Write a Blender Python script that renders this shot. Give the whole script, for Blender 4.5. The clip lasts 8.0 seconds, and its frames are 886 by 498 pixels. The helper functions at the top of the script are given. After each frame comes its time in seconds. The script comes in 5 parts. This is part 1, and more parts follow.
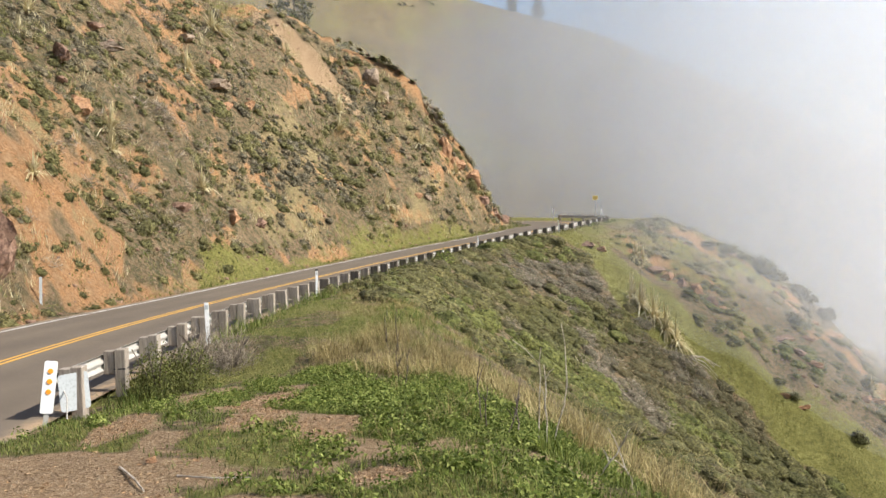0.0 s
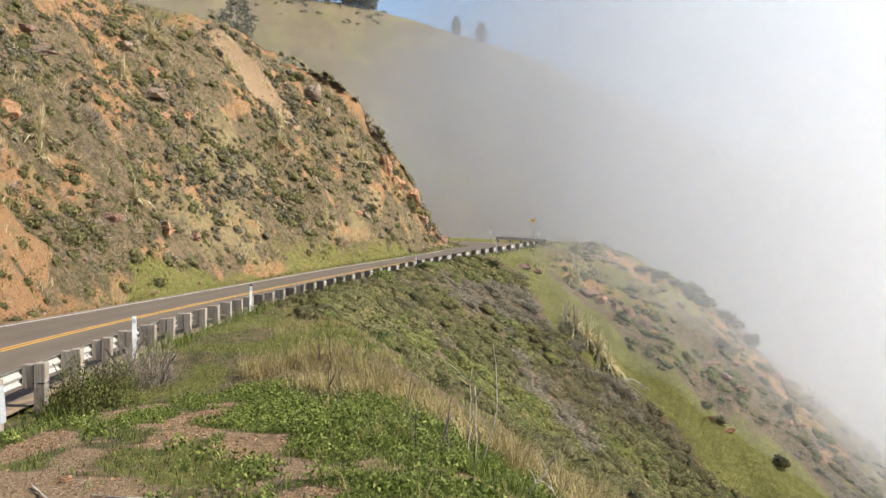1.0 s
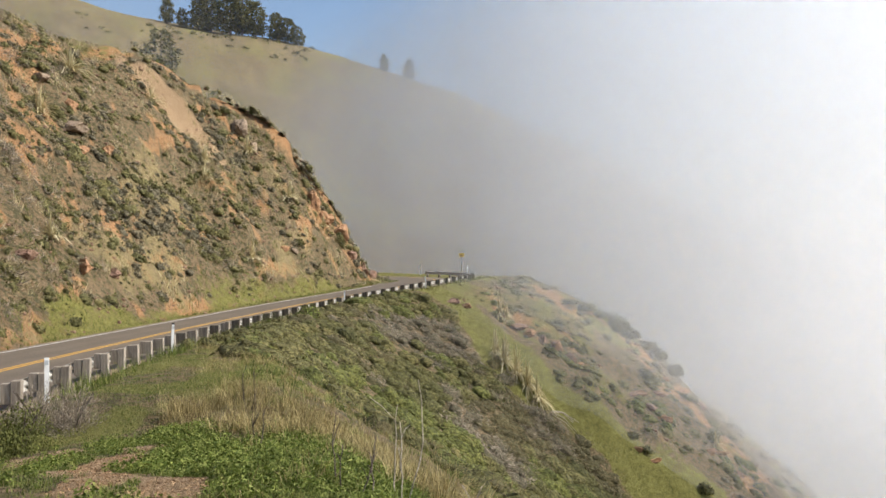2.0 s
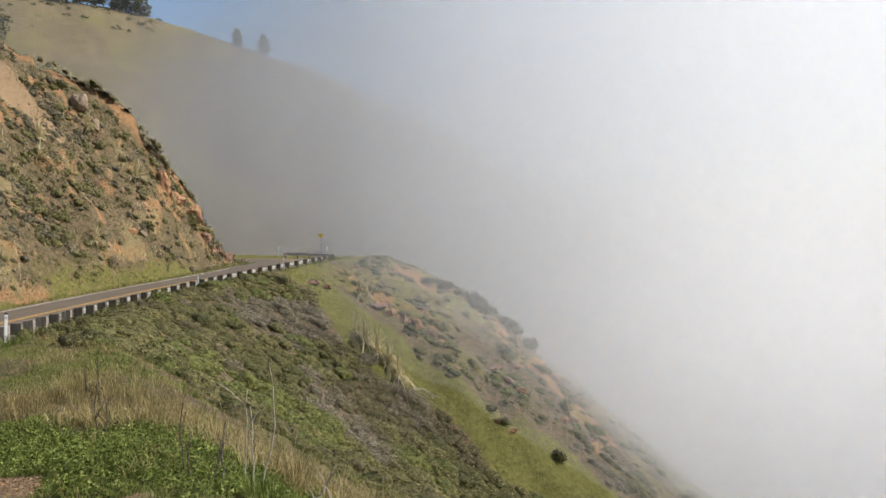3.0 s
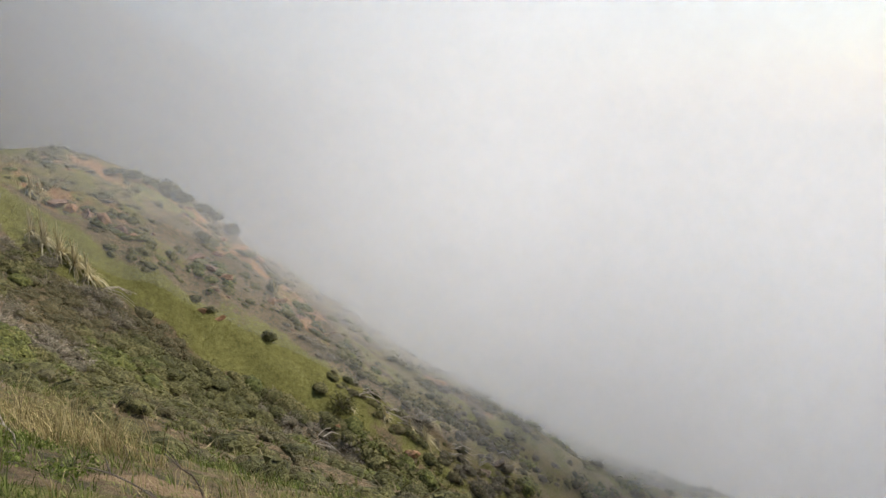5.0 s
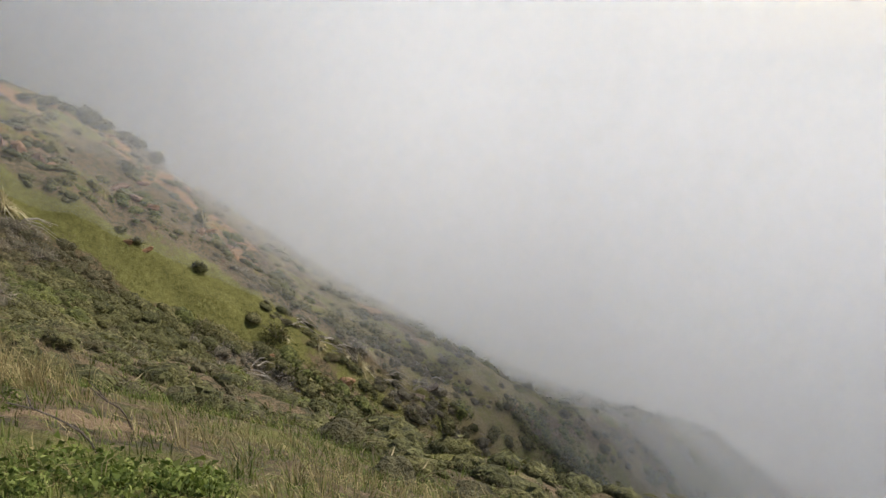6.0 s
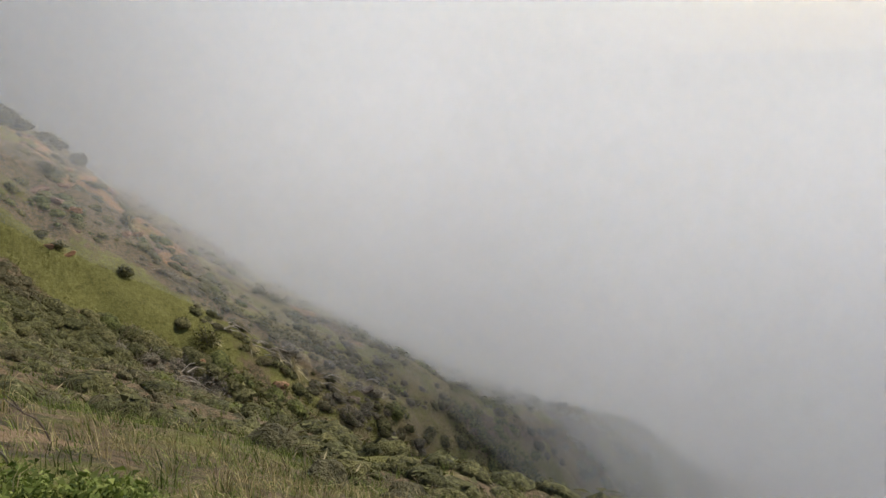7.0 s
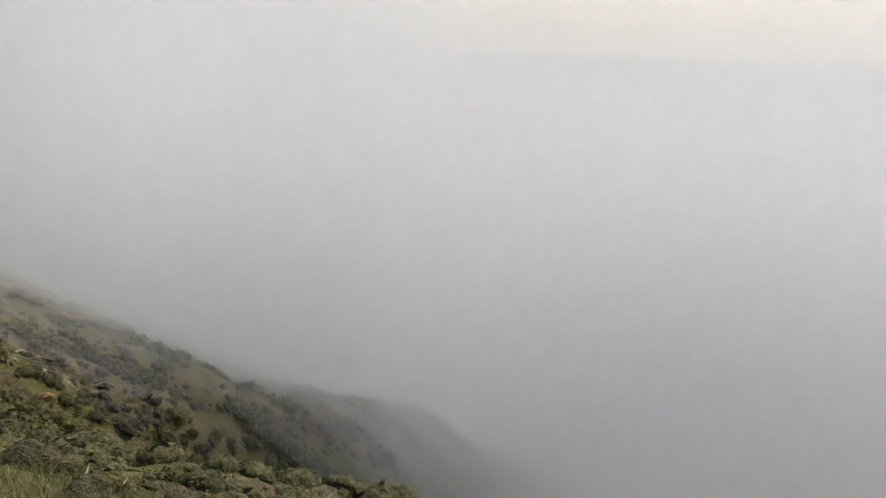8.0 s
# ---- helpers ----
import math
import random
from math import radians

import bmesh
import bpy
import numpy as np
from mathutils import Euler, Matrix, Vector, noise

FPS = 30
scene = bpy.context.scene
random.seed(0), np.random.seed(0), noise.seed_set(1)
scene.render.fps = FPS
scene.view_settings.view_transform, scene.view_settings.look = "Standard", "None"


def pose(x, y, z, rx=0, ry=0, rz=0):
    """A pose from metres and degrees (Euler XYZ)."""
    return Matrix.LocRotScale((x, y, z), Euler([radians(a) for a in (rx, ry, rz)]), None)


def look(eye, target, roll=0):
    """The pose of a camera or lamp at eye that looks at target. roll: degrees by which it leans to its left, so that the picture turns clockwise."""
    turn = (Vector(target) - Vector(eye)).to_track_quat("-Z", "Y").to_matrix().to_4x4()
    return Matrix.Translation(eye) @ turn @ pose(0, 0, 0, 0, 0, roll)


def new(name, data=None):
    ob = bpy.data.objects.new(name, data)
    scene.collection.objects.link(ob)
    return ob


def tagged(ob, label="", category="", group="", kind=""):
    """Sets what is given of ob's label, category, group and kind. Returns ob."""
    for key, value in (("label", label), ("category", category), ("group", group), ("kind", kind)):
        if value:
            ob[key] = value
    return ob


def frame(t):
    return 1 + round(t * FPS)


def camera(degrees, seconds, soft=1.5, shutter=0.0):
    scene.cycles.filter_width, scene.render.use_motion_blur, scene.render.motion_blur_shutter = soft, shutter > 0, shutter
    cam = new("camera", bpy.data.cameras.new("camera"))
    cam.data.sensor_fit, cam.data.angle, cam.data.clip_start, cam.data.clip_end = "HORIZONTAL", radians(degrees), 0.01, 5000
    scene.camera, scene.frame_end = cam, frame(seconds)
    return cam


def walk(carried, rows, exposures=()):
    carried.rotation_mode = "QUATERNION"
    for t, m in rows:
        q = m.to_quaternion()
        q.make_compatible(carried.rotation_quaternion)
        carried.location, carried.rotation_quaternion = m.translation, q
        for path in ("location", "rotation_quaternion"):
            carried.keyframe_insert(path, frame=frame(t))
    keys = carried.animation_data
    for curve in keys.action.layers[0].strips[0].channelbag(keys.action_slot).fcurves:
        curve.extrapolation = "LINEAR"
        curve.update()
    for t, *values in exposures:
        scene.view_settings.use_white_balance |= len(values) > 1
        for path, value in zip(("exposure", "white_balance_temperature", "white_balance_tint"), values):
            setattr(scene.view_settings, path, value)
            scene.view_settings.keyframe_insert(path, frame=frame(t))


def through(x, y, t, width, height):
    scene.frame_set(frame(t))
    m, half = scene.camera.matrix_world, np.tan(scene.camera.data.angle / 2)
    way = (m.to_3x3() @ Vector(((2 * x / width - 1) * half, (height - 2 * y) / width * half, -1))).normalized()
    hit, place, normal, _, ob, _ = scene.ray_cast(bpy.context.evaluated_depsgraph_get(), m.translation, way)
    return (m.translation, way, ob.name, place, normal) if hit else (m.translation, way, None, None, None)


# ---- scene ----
# ---------------------------------------------------------------- camera
cam = camera(57.99, 8.0)
# seconds, eye, heading (degrees to the left of +y), tilt, lean
PATH = [
    (0, (0.000, -0.000, 3.30), -0.00, -3.00, -1.50),
    (0.5, (0.010, -0.000, 3.30), -1.15, -2.63, -0.64),
    (1, (0.038, -0.001, 3.30), -4.41, -1.68, 0.19),
    (1.2, (0.046, -0.002, 3.30), -5.27, -1.17, 0.59),
    (2.3, (0.107, -0.012, 3.30), -12.40, 1.17, -0.64),
    (2.5, (0.128, -0.017, 3.30), -14.83, 1.01, -0.71),
    (3, (0.166, -0.028, 3.30), -19.42, -0.73, -1.02),
    (3.5, (0.194, -0.039, 3.30), -22.89, -2.75, -2.07),
    (4, (0.219, -0.051, 3.30), -26.01, -3.96, -2.25),
    (4.5, (0.262, -0.074, 3.30), -31.64, -6.77, -2.62),
    (5, (0.323, -0.118, 3.30), -40.27, -10.06, -3.18),
    (5.2, (0.339, -0.133, 3.30), -42.74, -10.99, -2.80),
    (6.3, (0.355, -0.148, 3.30), -45.24, -16.18, -2.32),
    (6.5, (0.359, -0.152, 3.30), -45.88, -16.18, -2.13),
    (7, (0.382, -0.177, 3.30), -49.75, -15.53, -1.87),
    (7.5, (0.420, -0.228, 3.30), -57.10, -15.44, -0.80),
    (8, (0.455, -0.292, 3.30), -65.44, -16.03, 1.38),
]


def aimed(eye, heading, tilt, lean):
    h, p = radians(heading), radians(tilt)
    ahead = Vector((-math.sin(h) * math.cos(p), math.cos(h) * math.cos(p), math.sin(p)))
    return look(eye, Vector(eye) + ahead * 10, lean)


walk(cam, [(t, aimed(e, h, p, r)) for t, e, h, p, r in PATH],
     exposures=[(0, 0.68), (1, 0.63), (2.5, 0.30), (3.5, 0.13), (5, 0.12), (6.5, 0.0), (8, -0.2)])

# ---------------------------------------------------------------- light
SUN_AZ, SUN_EL = 101.0, 42.0        # degrees clockwise from +y, above the horizon
world = bpy.data.worlds.new("world")
scene.world = world
world.use_nodes = True
wn = world.node_tree
sky = wn.nodes.new("ShaderNodeTexSky")
sky.sky_type = "NISHITA"
sky.sun_disc = False
sky.sun_elevation = radians(SUN_EL)
sky.sun_rotation = radians(SUN_AZ)
sky.air_density, sky.dust_density, sky.ozone_density = 1.0, 1.0, 1.0
wn.nodes["Background"].inputs["Strength"].default_value = 0.122
wn.links.new(sky.outputs["Color"], wn.nodes["Background"].inputs["Color"])

sun_data = bpy.data.lights.new("sun", "SUN")
sun_data.energy, sun_data.angle, sun_data.color = 5.0, radians(0.6), (1.0, 0.95, 0.865)
sun = new("sun", sun_data)
sun_way = Vector((math.sin(radians(SUN_AZ)) * math.cos(radians(SUN_EL)),
                  math.cos(radians(SUN_AZ)) * math.cos(radians(SUN_EL)), math.sin(radians(SUN_EL))))
sun.matrix_world = look(sun_way * 200, (0, 0, 0))
scene.cycles.transparent_max_bounces = 44

# ---------------------------------------------------------------- numbers of the land


def hashed(i, j, seed):
    n = (i.astype(np.int64) * 374761393 + j.astype(np.int64) * 668265263 + seed * 974634777) & 0x7FFFFFFF
    n = ((n ^ (n >> 13)) * 1274126177) & 0x7FFFFFFF
    return ((n ^ (n >> 16)) & 0xFFFF) / 65535.0


def grain(x, y, size, seed=0):
    """Smooth noise, -1 to 1, with lumps of that many metres."""
    x, y = np.asarray(x, float) / size, np.asarray(y, float) / size
    i, j = np.floor(x), np.floor(y)
    a, b = x - i, y - j
    a, b = a * a * a * (a * (6 * a - 15) + 10), b * b * b * (b * (6 * b - 15) + 10)
    h = lambda p, q: hashed(i + p, j + q, seed)
    return 2 * ((h(0, 0) * (1 - a) + h(1, 0) * a) * (1 - b) + (h(0, 1) * (1 - a) + h(1, 1) * a) * b) - 1


def rough(x, y, size, seed=0, octaves=4):
    total, gain = 0, 1.0
    for k in range(octaves):
        total = total + gain * grain(np.asarray(x) + 17.3 * k, np.asarray(y) - 9.1 * k, size, seed + k)
        size, gain = size / 2.03, gain * 0.5
    return total


def ramp(a, b, v):
    v = np.clip((np.asarray(v, float) - a) / (b - a), 0, 1)
    return v * v * (3 - 2 * v)


# the road's middle: x, y, z
ROAD = [(-10.6, -120, 1.0), (-10.4, -60, 0.6), (-10.3, -20, 0.2), (-10.3, 0, 0.05), (-10.25, 14, 0.0), (-10.1, 24, -0.2), (-8.9, 38, -0.55), (-5.3, 52, -0.5),
        (0.2, 65, -0.1), (6.2, 74, 0.45), (10.8, 80.5, 0.85), (13.8, 87, 1.0), (14.0, 93, 1.1), (11.2, 98.5, 1.2), (4.5, 104, 1.3),
        (-8, 111, 1.6), (-32, 124, 2.0), (-90, 150, 3.0)]


def glide(points, step):
    """A smooth line through points, in even steps."""
    p = np.array(points, float)
    p = np.vstack([2 * p[0] - p[1], p, 2 * p[-1] - p[-2]])
    out = []
    for k in range(1, len(p) - 2):
        n = max(2, int(np.linalg.norm(p[k + 1] - p[k]) / 0.2))
        d0, d1, d2 = [max(np.linalg.norm(p[k + i + 1] - p[k + i]), 1e-6) ** 0.5 for i in (-1, 0, 1)]
        m1 = (p[k] - p[k - 1]) / d0 - (p[k + 1] - p[k - 1]) / (d0 + d1) + (p[k + 1] - p[k]) / d1
        m2 = (p[k + 1] - p[k]) / d1 - (p[k + 2] - p[k]) / (d1 + d2) + (p[k + 2] - p[k + 1]) / d2
        m1, m2 = m1 * d1, m2 * d1
        u = np.linspace(0, 1, n, endpoint=False)[:, None]
        out.append((2 * u**3 - 3 * u**2 + 1) * p[k] + (u**3 - 2 * u**2 + u) * m1 + (3 * u**2 - 2 * u**3) * p[k + 1] + (u**3 - u**2) * m2)
    line = np.vstack(out + [p[-2:-1]])
    s = np.r_[0, np.cumsum(np.linalg.norm(np.diff(line[:, :2], axis=0), axis=1))]
    at = np.arange(0, s[-1], step)
    return np.stack([np.interp(at, s, line[:, k]) for k in range(3)], 1)


MID = glide(ROAD, 0.5)
AHEAD = np.gradient(MID[:, :2], axis=0)
AHEAD /= np.linalg.norm(AHEAD, axis=1, keepdims=True)
SIDE = np.stack([AHEAD[:, 1], -AHEAD[:, 0]], 1)       # towards the sea
S0 = int(np.argmin(np.abs(MID[:, 1] - 0) + 100 * (MID[:, 1] > 60)))  # index beside the camera


def beside_road(x, y):
    """Index along the road (with fraction), and the way from its middle, seaward positive."""
    x, y = np.asarray(x, float).ravel(), np.asarray(y, float).ravel()
    s, u = np.empty(len(x)), np.empty(len(x))
    for a in range(0, len(x), 20000):
        dx, dy = x[a:a + 20000, None] - MID[None, ::2, 0], y[a:a + 20000, None] - MID[None, ::2, 1]
        k = np.argmin(dx * dx + dy * dy, 1) * 2
        r = np.arange(len(k))
        along = (x[a:a + 20000] - MID[k, 0]) * AHEAD[k, 0] + (y[a:a + 20000] - MID[k, 1]) * AHEAD[k, 1]
        kk = np.clip(np.round(k + along / 0.5), 0, len(MID) - 1).astype(int)
        vx, vy = x[a:a + 20000] - MID[kk, 0], y[a:a + 20000] - MID[kk, 1]
        far = np.hypot(vx, vy)
        u[a:a + 20000] = np.sign(vx * SIDE[kk, 0] + vy * SIDE[kk, 1]) * far
        s[a:a + 20000] = np.clip(k + along / 0.5, 0, len(MID) - 1)
        out = np.where(u[a:a + 20000] > 9)[0]
        if len(out):           # far below the road: a blend over all that is about as near
            d = np.hypot(dx[out][:, ::3], dy[out][:, ::3])
            best = d.min(1, keepdims=True)
            g = np.exp(-(d - best) / (0.06 * best + 0.02))
            blend = (g * np.arange(0, len(MID), 6)[None, :g.shape[1]]).sum(1) / g.sum(1)
            f = ramp(9, 16, u[a:a + 20000][out])
            s[a + out] = s[a + out] * (1 - f) + blend * f
    return s, u


def along_road(y):
    """Index of the road on its first stretch, where it passes y."""
    half = int(np.argmax(MID[:, 0]))
    return np.interp(y, MID[:half, 1], np.arange(half))


EDGE_S = along_road([-30, 0, 10, 15, 24, 38, 48, 60, 75])
EDGE_U = np.array([10.9, 10.7, 10.2, 9.7, 8.8, 6.4, 5.7, 5.5, 5.5])
BEND = int(np.argmax(MID[:, 0]))
STEEP_S = np.r_[along_road([0, 20, 40, 60, 72]), BEND, BEND + 30]
STEEP_K = np.array([0.66, 0.68, 0.76, 0.76, 0.58, 0.42, 0.6])


def far_hill(x, y):
    crest = 112 - 0.24 * (x + 4) - 0.0028 * np.maximum(x + 4, 0) ** 2
    rise = -26 + 0.56 * (y - 142 - 0.15 * x) + rough(x, y, 70, 41, 4) * 5
    k = 9.0
    top = -k * np.log(np.exp(-np.clip(rise, -200, 260) / k) + np.exp(-np.clip(crest, -300, 260) / k))
    return top


# broad swells and hollows of the slopes: x, y, width, height
HUMPS = [(-13, 89, 7.5, 1.5), (-4.5, 89, 4.5, 1.1), (35.5, 81.5, 5.5, 1.1), (62, 76, 11, -1.2), (86, 52, 15, 2.2), (78, 26, 18, 3.5)]


def land(x, y):
    x, y = np.asarray(x, float).ravel(), np.asarray(y, float).ravel()
    s, u = beside_road(x, y)
    zr = np.interp(s, np.arange(len(MID)), MID[:, 2])
    near = s * 0.5 - S0 * 0.5                      # metres along the road from the camera
    # inland: cut face, then the natural slope
    v = np.maximum(-u - 4.9 - 2.1 * np.exp(-((s - BEND + 6) / 26.0) ** 2) - 0.5 * rough(x, y, 7, 3, 3), 0)
    top = 19.5 + 2.0 * grain(s, s * 0, 26, 5)
    cut = 1.22 * v
    nat = top + 0.55 * (v - top / 1.22)
    k = 1.6
    hill = -k * np.log(np.exp(-np.minimum(cut, 90) / k) + np.exp(-np.clip(nat, -50, 90) / k)) + k * np.log(1 + np.exp(-top * (1 - 0.55 / 1.22) / k))
    lump = ramp(0.3, 6, v)
    hill = hill + lump * (0.30 * rough(x, y, 3.2, 91, 2) + 0.16 * rough(x, y, 1.4, 95, 2) + 1.1 * rough(x, y, 9, 11, 5) + 0.5 * np.abs(grain(x + y, x - y, 4.0, 77)))
    # seaward: shelf, then the steep slope
    e = np.interp(s, EDGE_S, EDGE_U)
    kk = np.interp(s, STEEP_S, STEEP_K)
    w = np.maximum(u - e, 0)
    lower = ramp(18, 34, w) * ramp(along_road(64), BEND, s)
    drop = kk * (np.sqrt(w * w + 1.2) - 1.1) + lower * 0.34 * (w - 21)
    spur = ramp(along_road(66), BEND - 8, s)
    drop = drop + spur * (3.3 * ramp(14, 27, w) - 1.5 * ramp(1, 5, w) * (1 - ramp(7, 15, w)))
    drop = drop - ramp(4, 16, w) * (1.0 * rough(x, y, 13, 21, 5)) - ramp(2, 9, w) * 0.35 * rough(x, y, 3.1, 31, 3)
    foot = np.interp(near, [0, 8, 14], [6.1, 6.5, 9.0])
    mound = 1.72 * ramp(0, 1, (u - 4.3) / (foot - 4.3)) * np.interp(near, [-30, -8, 3, 6.2, 8.4, 11, 15, 25], [0, 1.0, 1.0, 0.80, 0.66, 0.40, 0.18, 0])
    mound = mound + 0.36 * ramp(4.2, 4.7, u) * ramp(15, 19, near)
    small = 0.06 * rough(x, y, 1.6, 51, 4) * ramp(4.4, 5.5, u)
    sea = mound + small - drop
    z = zr + np.where(u < 0, hill, sea)
    bed = 1 - ramp(3.9, 4.5, np.abs(u))
    z = z - 0.12 * bed - 0.05 * ramp(4.0, 4.6, np.abs(u)) * (1 - ramp(4.8, 5.6, np.abs(u)))
    z = np.maximum(z, np.where(u > 0, np.minimum(far_hill(x, y), 140), -200))
    z = np.where((u < 0) & (y > 90), np.maximum(np.minimum(z, 60), far_hill(x, y)), z)
    for hx, hy, wide, high in HUMPS:
        z = z + high * np.exp(-((x - hx) ** 2 + (y - hy) ** 2) / wide ** 2)
    return np.maximum(z, -110), s, u


def ground_at(x, y):
    return land(x, y)[0]


# ---------------------------------------------------------------- making meshes


def mesh_of(name, verts, faces, material, colours=None, smooth=False):
    me = bpy.data.meshes.new(name)
    verts = np.asarray(verts, np.float32).reshape(-1, 3)
    faces = np.asarray(faces, np.int32)
    me.vertices.add(len(verts))
    me.vertices.foreach_set("co", verts.ravel())
    me.loops.add(faces.size)
    me.loops.foreach_set("vertex_index", faces.ravel())
    me.polygons.add(len(faces))
    me.polygons.foreach_set("loop_start", np.arange(len(faces), dtype=np.int32) * faces.shape[1])
    if smooth:
        me.polygons.foreach_set("use_smooth", np.ones(len(faces), bool))
    if colours is not None:
        layer = me.attributes.new("cover", "FLOAT_COLOR", "POINT")
        c = np.zeros((len(verts), 4), np.float32)
        c[:, :colours.shape[1]] = colours
        layer.data.foreach_set("color", c.ravel())
    me.update(calc_edges=True)
    me.materials.append(material)
    return me


def part(name, bm, material, parent=None, label=""):
    me = bpy.data.meshes.new(name)
    bm.to_mesh(me)
    bm.free()
    me.materials.append(material)
    ob = new(name, me)
    ob.parent = parent
    if label:
        ob["label"] = label
    return ob


def box(sx, sy, sz, m=None, bevel=0.0):
    bm = bmesh.new()
    bmesh.ops.create_cube(bm, size=1, matrix=(m or Matrix()) @ Matrix.Diagonal((sx, sy, sz, 1)))
    if bevel:
        bmesh.ops.bevel(bm, geom=bm.edges[:], offset=bevel, segments=1, affect="EDGES")
    return bm


def thing(name, m, label, category, group="", kind=""):
    ob = tagged(new(name), label, category, group, kind)
    ob.matrix_world = m
    return ob


# ---------------------------------------------------------------- materials


class Nodes:
    def __init__(self, name):
        self.m = bpy.data.materials.new(name)
        self.m.use_nodes = True
        self.t = self.m.node_tree
        self.b = self.t.nodes["Principled BSDF"]

    def add(self, kind, **given):
        n = self.t.nodes.new(kind)
        for k, v in given.items():
            n.inputs[k.replace("_", " ")].default_value = v
        return n

    def join(self, a, b):
        self.t.links.new(a, b)

    def place(self):
        if not hasattr(self, "geo"):
            self.geo = self.t.nodes.new("ShaderNodeNewGeometry")
        return self.geo.outputs["Position"]

    def noise(self, scale, detail=4, rough=0.6, where=None):
        n = self.add("ShaderNodeTexNoise", Scale=scale, Detail=detail, Roughness=rough)
        self.join(where or self.place(), n.inputs["Vector"])
        return n.outputs["Fac"]

    def ramp(self, fac, *stops):
        r = self.t.nodes.new("ShaderNodeValToRGB")
        while len(r.color_ramp.elements) < len(stops):
            r.color_ramp.elements.new(0.5)
        for e, (p, c) in zip(r.color_ramp.elements, stops):
            e.position, e.color = p, (*c, 1) if len(c) == 3 else c
        self.join(fac, r.inputs["Fac"])
        return r.outputs["Color"]

    def mix(self, fac, a, b, blend="MIX"):
        n = self.t.nodes.new("ShaderNodeMix")
        n.data_type, n.blend_type = "RGBA", blend
        for v, i in ((fac, 0), (a, 6), (b, 7)):
            if isinstance(v, (int, float)):
                n.inputs[i].default_value = v
            elif isinstance(v, tuple):
                n.inputs[i].default_value = (*v, 1)
            else:
                self.join(v, n.inputs[i])
        return n.outputs[2]

    def math(self, op, a, b=0.0, c=0.0):
        n = self.t.nodes.new("ShaderNodeMath")
        n.operation = op
        for v, i in ((a, 0), (b, 1), (c, 2)):
            if isinstance(v, (int, float)):
                n.inputs[i].default_value = v
            else:
                self.join(v, n.inputs[i])
        return n.outputs[0]

    def span(self, v, a, b):
        n = self.t.nodes.new("ShaderNodeMapRange")
        n.interpolation_type = "SMOOTHSTEP"
        self.join(v, n.inputs[0])
        n.inputs[1].default_value, n.inputs[2].default_value = a, b
        return n.outputs[0]

    def bump(self, height, strength, far):
        n = self.add("ShaderNodeBump", Strength=strength, Distance=far)
        self.join(height, n.inputs["Height"])
        self.join(n.outputs["Normal"], self.b.inputs["Normal"])

    def done(self, colour, roughness=0.9, metal=0.0):
        if isinstance(colour, tuple):
            self.b.inputs["Base Color"].default_value = (*colour, 1)
        else:
            self.join(colour, self.b.inputs["Base Color"])
        if isinstance(roughness, (int, float)):
            self.b.inputs["Roughness"].default_value = roughness
        else:
            self.join(roughness, self.b.inputs["Roughness"])
        self.b.inputs["Metallic"].default_value = metal
        self.b.inputs["Specular IOR Level"].default_value = 0.25
        return self.m


def soil_material():
    """cover: r green grass, g dry grass, b bare orange soil; what is left is brown litter and stones."""
    n = Nodes("hillside_ground")
    cover = n.t.nodes.new("ShaderNodeAttribute")
    cover.attribute_name = "cover"
    parts = n.t.nodes.new("ShaderNodeSeparateColor")
    n.join(cover.outputs["Color"], parts.inputs[0])
    fine, mid, wide = n.noise(9, 6, 0.75), n.noise(1.3, 6, 0.72), n.noise(0.25, 3)
    grit, clump = n.noise(42, 4, 0.7), n.noise(2.6, 5, 0.7)
    litter = n.mix(n.span(clump, 0.42, 0.60), n.ramp(fine, (0.25, (0.08, 0.054, 0.03)), (0.5, (0.21, 0.145, 0.082)), (0.75, (0.40, 0.29, 0.17))), n.ramp(fine, (0.25, (0.045, 0.042, 0.018)), (0.6, (0.11, 0.10, 0.05)), (0.8, (0.19, 0.17, 0.09))))
    soil = n.mix(n.span(mid, 0.38, 0.66), n.ramp(fine, (0.3, (0.13, 0.06, 0.026)), (0.5, (0.37, 0.195, 0.085)), (0.68, (0.60, 0.37, 0.19))), n.ramp(clump, (0.35, (0.16, 0.09, 0.045)), (0.65, (0.40, 0.25, 0.13))))
    green = n.ramp(n.mix(0.5, fine, clump), (0.3, (0.06, 0.06, 0.018)), (0.5, (0.18, 0.17, 0.045)), (0.7, (0.31, 0.285, 0.09)))
    dry = n.ramp(fine, (0.2, (0.15, 0.11, 0.045)), (0.55, (0.29, 0.23, 0.11)), (0.8, (0.44, 0.37, 0.20)))
    jag = n.math("MULTIPLY_ADD", mid, 0.9, -0.45)
    soften = lambda ch: n.span(n.math("ADD", ch, jag), 0.32, 0.62)
    c = n.mix(soften(parts.outputs[2]), litter, soil)
    c = n.mix(soften(parts.outputs[1]), c, dry)
    c = n.mix(soften(parts.outputs[0]), c, green)
    pale = n.ramp(n.mix(0.65, fine, grit), (0.36, (0.18, 0.11, 0.057)), (0.5, (0.34, 0.228, 0.128)), (0.64, (0.52, 0.385, 0.245)))
    c = n.mix(soften(cover.outputs["Alpha"]), c, pale)
    c = n.mix(0.35, c, n.ramp(wide, (0.3, (0.55, 0.55, 0.55)), (0.7, (1, 1, 1))), "MULTIPLY")
    n.bump(n.mix(0.5, fine, mid), 1.0, 0.35)
    return n.done(c, 0.95)


